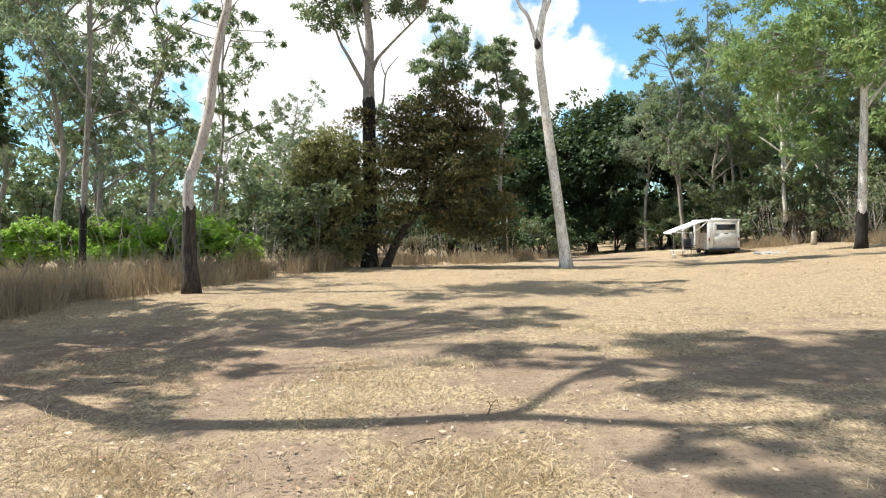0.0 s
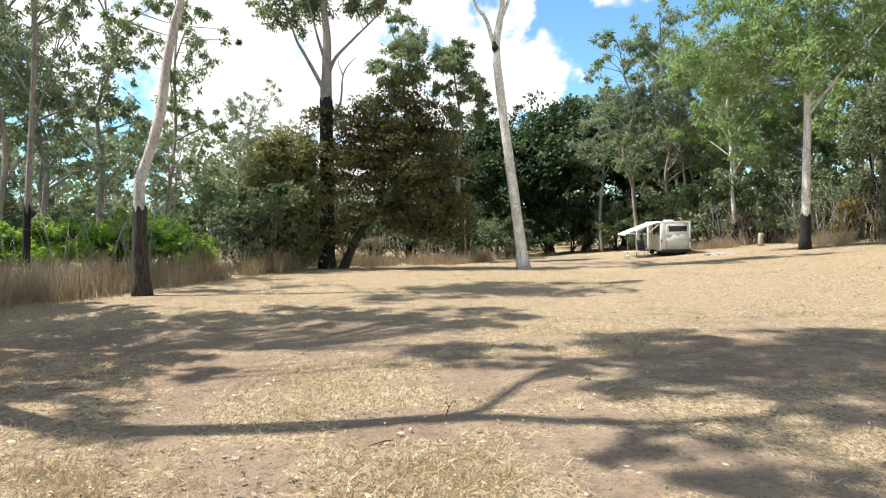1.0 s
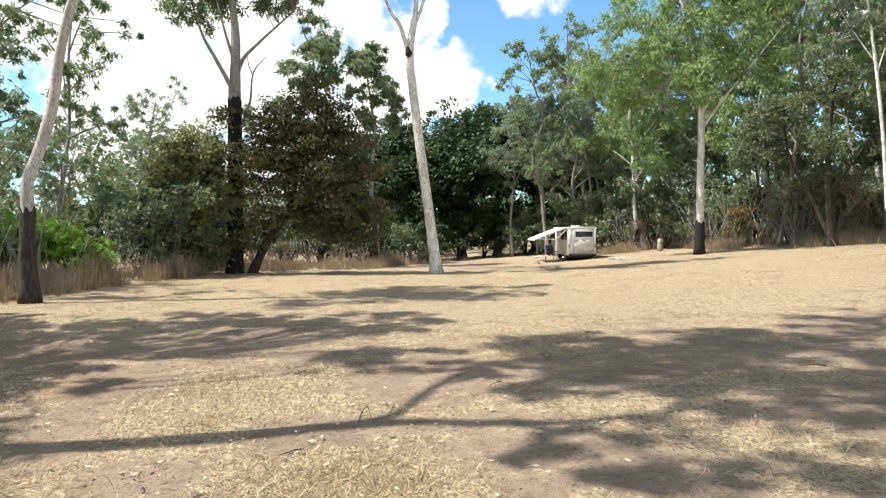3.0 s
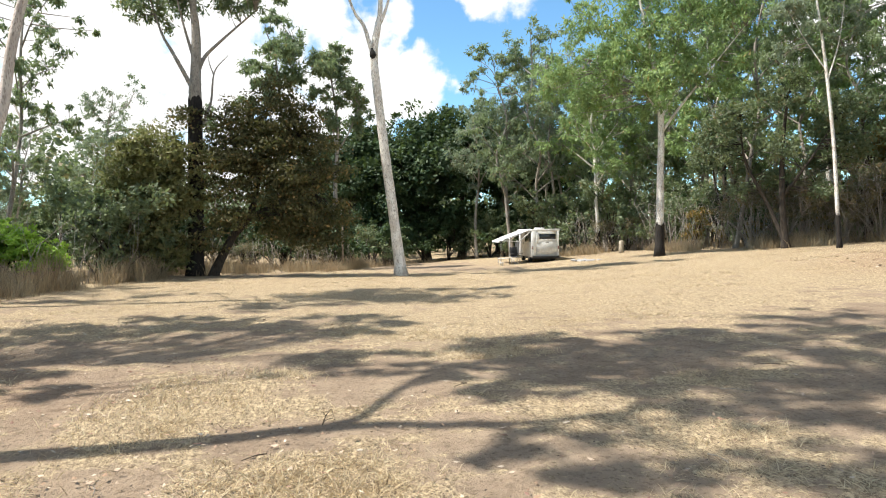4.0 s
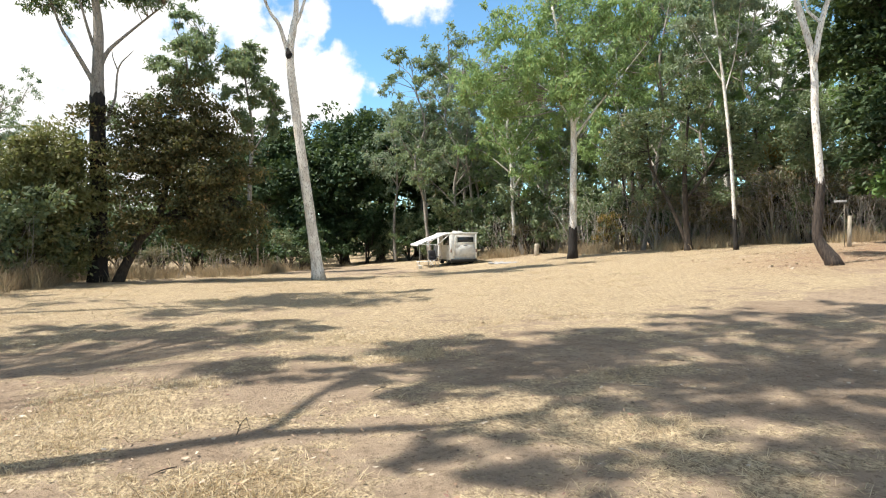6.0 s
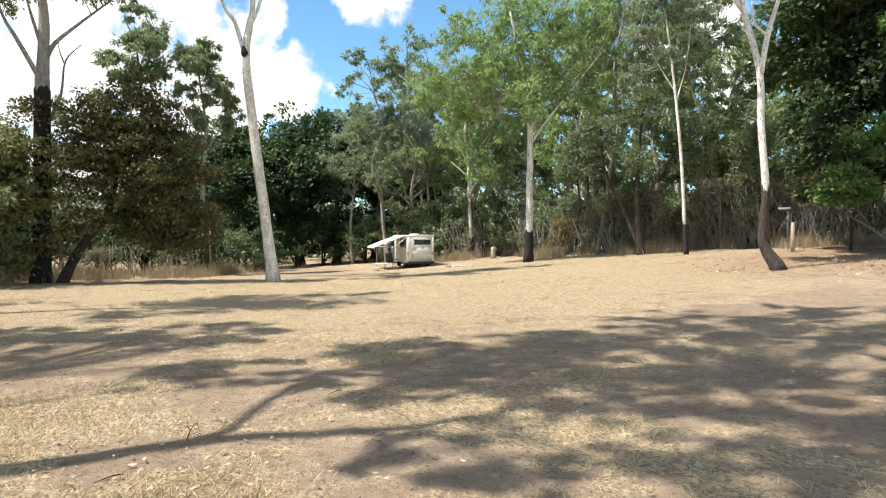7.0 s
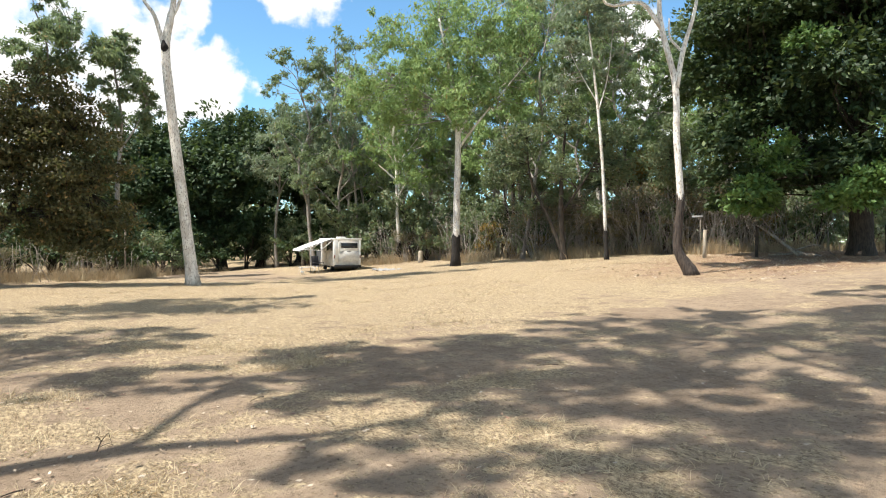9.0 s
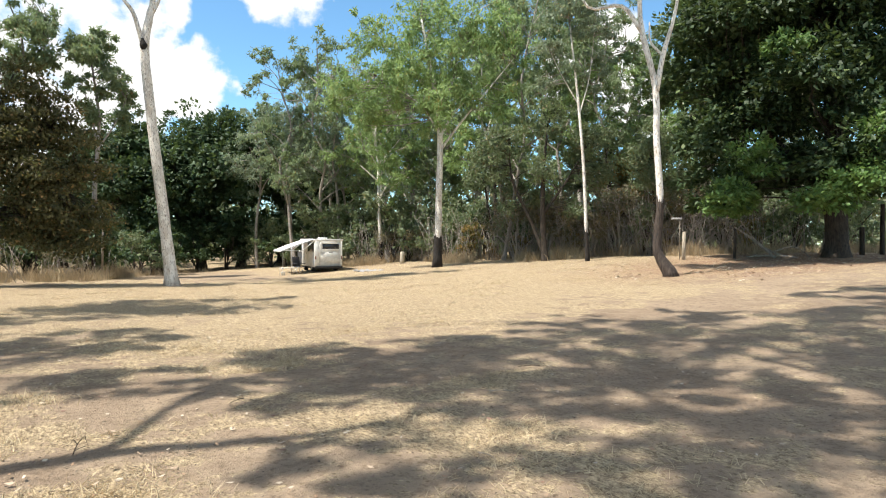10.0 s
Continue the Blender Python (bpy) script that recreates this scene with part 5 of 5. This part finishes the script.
def build_camper():
    cx, cy = 15.4, 36.3
    m = pose(cx, cy, gz(cx, cy) - 0.01, 0, 0, -9)
    v = thing("camper_van", "small white camper with its side awning out", "camper", at=m)
    g = Geo()
    box(g, (0, 1.95, 1.07), (1.60, 3.7, 1.56))
    part("body", g, CREAM_PAINT, v)
    g = Geo()
    box(g, (0, 1.95, 1.90), (1.74, 3.9, 0.12))
    part("roof", g, WHITE_PAINT, v, "white roof cap")
    g = Geo()
    box(g, (0.15, 2.2, 2.0), (0.5, 0.5, 0.1))
    part("roof_hatch", g, WHITE_PAINT, v)
    g = Geo()
    box(g, (0, 1.95, 0.27), (1.4, 3.6, 0.2))
    part("chassis", g, RUBBER, v)
    for s, w in ((-1, 0.26), (1, 0.1)):
        g = Geo()
        box(g, (s * (0.82 - w / 2), 0.06, 1.14), (w, 0.1, 1.50))
        part("corner_panel", g, WHITE_PAINT, v)
        g = Geo()
        box(g, (s * 0.77, -0.005, 0.86), (0.05, 0.04, 0.18))
        part("tail_light", g, RED_LENS, v)
        wheel(v, s * 0.68, 1.0, 0.29)
        wheel(v, s * 0.68, 3.0, 0.29)
    g = Geo()
    box(g, (0.02, 0.02, 0.30), (1.6, 0.18, 0.13))
    part("bumper", g, RUBBER, v)
    g = Geo()
    box(g, (0.12, 0.085, 0.90), (1.2, 0.03, 0.62))
    tail = part("tailgate", g, CREAM_PAINT, v, "dull white tailgate")
    rod(tail, "handle", [(0.02, 0.05, 1.17), (0.24, 0.05, 1.17)], 0.018, RUBBER)
    fr = Geo()
    for c, s in (((0.14, 0.075, 1.70), (1.10, 0.06, 0.05)), ((0.14, 0.075, 1.34), (1.10, 0.06, 0.05)), ((-0.385, 0.075, 1.52), (0.05, 0.06, 0.31)), ((0.665, 0.075, 1.52), (0.05, 0.06, 0.31))):
        box(fr, c, s)
    w = part("rear_window", fr, WHITE_PAINT, v)
    g = Geo()
    box(g, (0.14, 0.08, 1.52), (1.0, 0.02, 0.31))
    part("pane", g, TINTED, w, "dark tinted glass")
    rod(v, "grab_rail", [(-0.5, 0.03, 1.15), (-0.5, 0.0, 1.2), (-0.5, 0.0, 1.7), (-0.5, 0.03, 1.75)], 0.035, WHITE_PAINT)
    g = Geo()
    box(g, (-0.81, 1.15, 1.48), (0.03, 1.5, 0.56))
    part("side_window", g, TINTED, v, "dark side window")
    g = Geo()
    box(g, (-0.81, 2.5, 1.14), (0.03, 0.66, 1.18))
    door = part("side_door", g, WHITE_PAINT, v)
    rod(door, "handle", [(-0.83, 2.24, 1.05), (-0.83, 2.24, 1.17)], 0.012, RUBBER)
    # the awning: a sagging sheet with a hanging valance
    n, mm = 14, 8
    u, t = np.meshgrid(np.linspace(0, 1, n), np.linspace(0, 1, mm))
    xs, ys = -0.84 - 1.78 * u, 0.2 + 3.1 * t + 0.5 * u * (1 - t)
    zs = 1.93 - 0.66 * u + 0.02 * np.sin(np.pi * u) - 0.07 * np.sin(np.pi * t) * u
    top = np.stack([xs, ys, zs], -1).reshape(-1, 3)
    k = (np.arange(mm - 1)[:, None] * n + np.arange(n - 1)[None, :]).ravel()
    g = Geo()
    g.add(top, [np.stack([k, k + 1, k + n + 1, k + n], 1)])
    g.add(top - np.array([0, 0, 0.012]), [np.stack([k, k + n, k + n + 1, k + 1], 1)])
    awning = part("awning", g, CANVAS, v, "pale canvas awning sloping outward")
    g = Geo()
    box(g, (-2.63, 2.0, 1.22), (0.025, 2.6, 0.10))
    part("valance", g, CANVAS, awning)
    for y in (0.27, 3.13):
        rod(awning, "rafter", [(-0.82, y, 1.90), (-2.60, y, 1.25)], 0.018, ALLOY)
        rod(awning, "brace", [(-0.83, y, 1.82), (-1.55, y, 1.22)], 0.032, WHITE_PAINT)
        rod(awning, "crossbar", [(-1.55, y, 1.24), (-2.6, y, 1.30)], 0.022, WHITE_PAINT)
        rod(awning, "pole", [(-2.1, y, 1.45), (-2.1, y, -0.02)], 0.022, ALLOY)
    rod(awning, "pole", [(-1.62, 0.4, 1.3), (-1.62, 0.4, -0.02)], 0.025, WHITE_PAINT)
    return v


build_camper()


def local(x, y, turn=0.0):
    """A pose on the ground beside the camper, in its own directions."""
    a = radians(-9)
    wx, wy = 15.4 + x * math.cos(a) - y * math.sin(a), 36.3 + x * math.sin(a) + y * math.cos(a)
    return ground_pose(wx, wy, turn - 9)


GREY_CLOTH = plain("grey_cloth", (0.30, 0.30, 0.31), 0.9)
DARK_CLOTH = plain("dark_cloth", (0.03, 0.03, 0.035), 0.9)
WOOD = bark_rough("grey_weathered_wood", (0.16, 0.13, 0.10), (0.42, 0.36, 0.29))
PALE_WOOD = bark_rough("pale_cut_wood", (0.30, 0.25, 0.19), (0.55, 0.48, 0.38))
ASH = plain("ash_grey", (0.36, 0.35, 0.34), 0.95, 0.0, 0.2, 14.0)


def camp_chair():
    c = thing("folding_chair", "dark folding camp chair under the awning", "chair", at=local(-1.75, -0.1, 30))
    g = Geo()
    box(g, (0, 0, 0.44), (0.5, 0.46, 0.05))
    part("seat", g, DARK_CLOTH, c)
    g = Geo()
    box(g, (0, 0.27, 0.74), (0.5, 0.05, 0.55), Matrix.Rotation(radians(-10), 4, "X"))
    part("backrest", g, DARK_CLOTH, c)
    for s in (-1, 1):
        rod(c, "leg", [(s * 0.25, -0.24, -0.02), (s * 0.25, 0.2, 0.46)], 0.013, ALLOY)
        rod(c, "leg", [(s * 0.25, 0.26, -0.02), (s * 0.25, -0.2, 0.46)], 0.013, ALLOY)
        rod(c, "armrest", [(s * 0.27, -0.22, 0.62), (s * 0.27, 0.24, 0.64)], 0.02, DARK_CLOTH)


def camp_table():
    c = thing("camp_table", "low pale folding table by the awning", "table", at=local(-2.4, 0.2, 8))
    g = Geo()
    box(g, (0, 0, 0.40), (0.75, 0.45, 0.03))
    part("tabletop", g, WHITE_PAINT, c)
    for sx in (-1, 1):
        for sy in (-1, 1):
            rod(c, "leg", [(sx * 0.33, sy * 0.18, 0.39), (sx * 0.36, sy * 0.2, -0.02)], 0.014, ALLOY)


def hung_towel():
    c = thing("hanging_towel", "pale grey towel hung under the awning", "towel", at=local(-1.62, 0.33, 0))
    u, t = np.meshgrid(np.linspace(-0.14, 0.14, 9), np.linspace(0, 1, 8))
    pts = np.stack([u * (1 - 0.25 * t), 0.02 * np.sin(u * 60) * (0.4 + t), 1.3 - 0.75 * t], -1).reshape(-1, 3)
    k = (np.arange(7)[:, None] * 9 + np.arange(8)[None, :]).ravel()
    g = Geo()
    g.add(pts, [np.stack([k, k + 1, k + 10, k + 9], 1)])
    g.add(pts + np.array([0, 0.012, 0]), [np.stack([k, k + 9, k + 10, k + 1], 1)])
    part("cloth", g, GREY_CLOTH, c)


def white_tub():
    c = thing("white_tub", "small white tub on the ground", "tub", at=local(-2.7, -0.35, 20))
    part("tub", Geo().add(*tube([(0, 0, -0.01), (0, 0, 0.17), (0, 0, 0.18)], [0.10, 0.12, 0.125], 14)), WHITE_PAINT, c)
    part("lid", Geo().add(*tube([(0, 0, 0.18), (0, 0, 0.205)], [0.13, 0.128], 14)), WHITE_PAINT, c)


camp_chair()
camp_table()
hung_towel()
white_tub()


# ---- posts, stump, ring and fallen wood ----
def post(label, x, y, h, r, material, lean=(0.0, 0.0), seed=3):
    p = thing("post", label, "post", "old posts", ground_pose(x, y))
    part("shaft", Geo().add(*tube([(0, 0, -0.1), (lean[0] * 0.5, lean[1] * 0.5, h * 0.5), (lean[0], lean[1], h - 0.015), (lean[0], lean[1], h)], [r * 1.05, r, r * 0.96, r * 0.8], 9, 0, 0.05, seed)),
         material, p)
    return p


post("pale weathered timber post at the edge", 23.06, 17.5, 1.15, 0.075, PALE_WOOD, (0.02, 0), 3)
post("dark timber post under the fig", 24.39, 16.08, 1.3, 0.06, DARK_BARK, (0.03, 0), 4)
post("short dark post beyond the fig", 29.4, 13.6, 1.15, 0.10, DARK_BARK, (0, 0.02), 5)
post("dark post beside the fig trunk", 28.4, 14.0, 1.7, 0.06, DARK_BARK, (0.04, 0), 6)
post("tall dark post beyond the fig", 30.2, 13.2, 2.1, 0.09, DARK_BARK, (0, 0), 7)
post("slender grey post in the grass", 3.5, 36.3, 3.0, 0.05, WOOD, (0.05, 0), 8)

stump = thing("stump", "short pale weathered stump by the dry grass", "stump", at=ground_pose(20.38, 36.38))
part("stem", Geo().add(*tube([(0, 0, -0.08), (0, 0, 0.2), (0.02, 0, 0.55), (0.03, 0, 0.72), (0.03, 0, 0.745)], [0.18, 0.15, 0.14, 0.135, 0.10], 14, 0, 0.06, 9)), PALE_WOOD, stump)

sign = thing("small_sign", "small pale board on a thin stake", "sign", at=ground_pose(23.05, 17.7, -55))
rod(sign, "stake", [(0, 0, -0.1), (0, 0, 1.74)], 0.012, WOOD)
g = Geo()
box(g, (-0.12, -0.03, 1.70), (0.42, 0.03, 0.08))
part("board", g, ASH, sign)


def fire_ring():
    r = thing("fire_ring", "grey ashy ring of stones on the ground", "fire ring", at=ground_pose(15.7, 31.6))
    rng = np.random.default_rng(171)
    g = Geo()
    ang = np.linspace(0, 2 * np.pi, 24, endpoint=False)
    outer = np.stack([np.cos(ang) * 0.7, np.sin(ang) * 0.7, np.full(24, -0.02)], 1)
    inner = np.stack([np.cos(ang) * 0.4, np.sin(ang) * 0.4, np.full(24, 0.05)], 1)
    k = np.arange(24)
    g.add(np.vstack([outer, inner]), [np.stack([k, (k + 1) % 24, (k + 1) % 24 + 24, k + 24], 1), (k + 24)[None, :]])
    part("ash_bed", g, ASH, r)
    for i in range(11):
        a = i * 2 * math.pi / 11 + rng.normal(0, 0.08)
        bm = bmesh.new()
        bmesh.ops.create_icosphere(bm, subdivisions=2, radius=rng.uniform(0.08, 0.13))
        for vt in bm.verts:
            q = noise.noise(vt.co * 7 + Vector((i, 0, 0)))
            vt.co = vt.co * (1 + 0.35 * q)
            vt.co.z *= 0.42
        bmesh.ops.translate(bm, verts=bm.verts, vec=(math.cos(a) * 0.72, math.sin(a) * 0.72, 0.03))
        part("stone", bm, ASH, r)


fire_ring()


def dead_branch(name, label, at, lines, material):
    b = thing(name, label, "branch", at=at)
    for i, (pts, r) in enumerate(lines):
        part("bough" if i == 0 else "side_branch", Geo().add(*tube(pts, [r, r * 0.8, r * 0.45], 6, 10, 0.08, i)), material, b)
    return b


dead_branch("fallen_branch", "grey fallen branches leaning under the fig", ground_pose(25.3, 14.9),
            [([(0, 0, 0.0), (-0.5, 0.6, 0.7), (-0.95, 1.2, 1.25)], 0.07), ([(0.3, -0.3, -0.02), (-0.3, 0.5, 0.55), (-0.7, 1.1, 1.5)], 0.04),
             ([(-0.1, 0.2, 0.2), (0.4, -0.5, 0.45), (0.9, -0.9, 0.05)], 0.04), ([(-0.4, 0.5, 0.6), (-0.2, -0.1, 1.0), (0.1, -0.5, 1.3)], 0.025),
             ([(0.5, -0.6, 0.0), (0.1, 0.0, 0.10), (-0.6, 0.9, 0.04)], 0.06)], WOOD)
dead_branch("broken_twig", "small broken twig standing in the straw", ground_pose(0.34, 5.58, 20) @ Matrix.Scale(0.8, 4),
            [([(0, 0, -0.02), (0.05, 0.0, 0.09), (0.12, 0.01, 0.15)], 0.006), ([(0.05, 0, 0.08), (0.02, 0.02, 0.13), (0.0, 0.03, 0.10)], 0.004),
             ([(0.12, 0.01, 0.15), (0.13, 0.0, 0.09), (0.15, 0.0, 0.03)], 0.0035), ([(0.02, 0, 0.03), (0.10, 0.0, 0.05), (0.16, 0.02, 0.02)], 0.004)], DARK_BARK)
rng = np.random.default_rng(181)
for i, (x, y, l) in enumerate(((-1.15, 4.55, 0.16), (-0.1, 4.9, 0.2), (-2.6, 5.0, 0.14), (1.9, 6.6, 0.22), (4.2, 5.6, 0.3), (-3.4, 7.0, 0.25), (2.9, 4.0, 0.2), (5.6, 6.4, 0.3), (0.9, 9.6, 0.3))):
    a = rng.random() * 6.28
    dx, dy = math.cos(a) * l, math.sin(a) * l
    dead_branch("fallen_stick", "thin dry stick lying on the soil", ground_pose(x, y),
                [([(0, 0, 0.02), (dx * 0.5 + 0.01, dy * 0.5, 0.03), (dx, dy, 0.02)], 0.006)], DARK_BARK if i % 2 else WOOD)
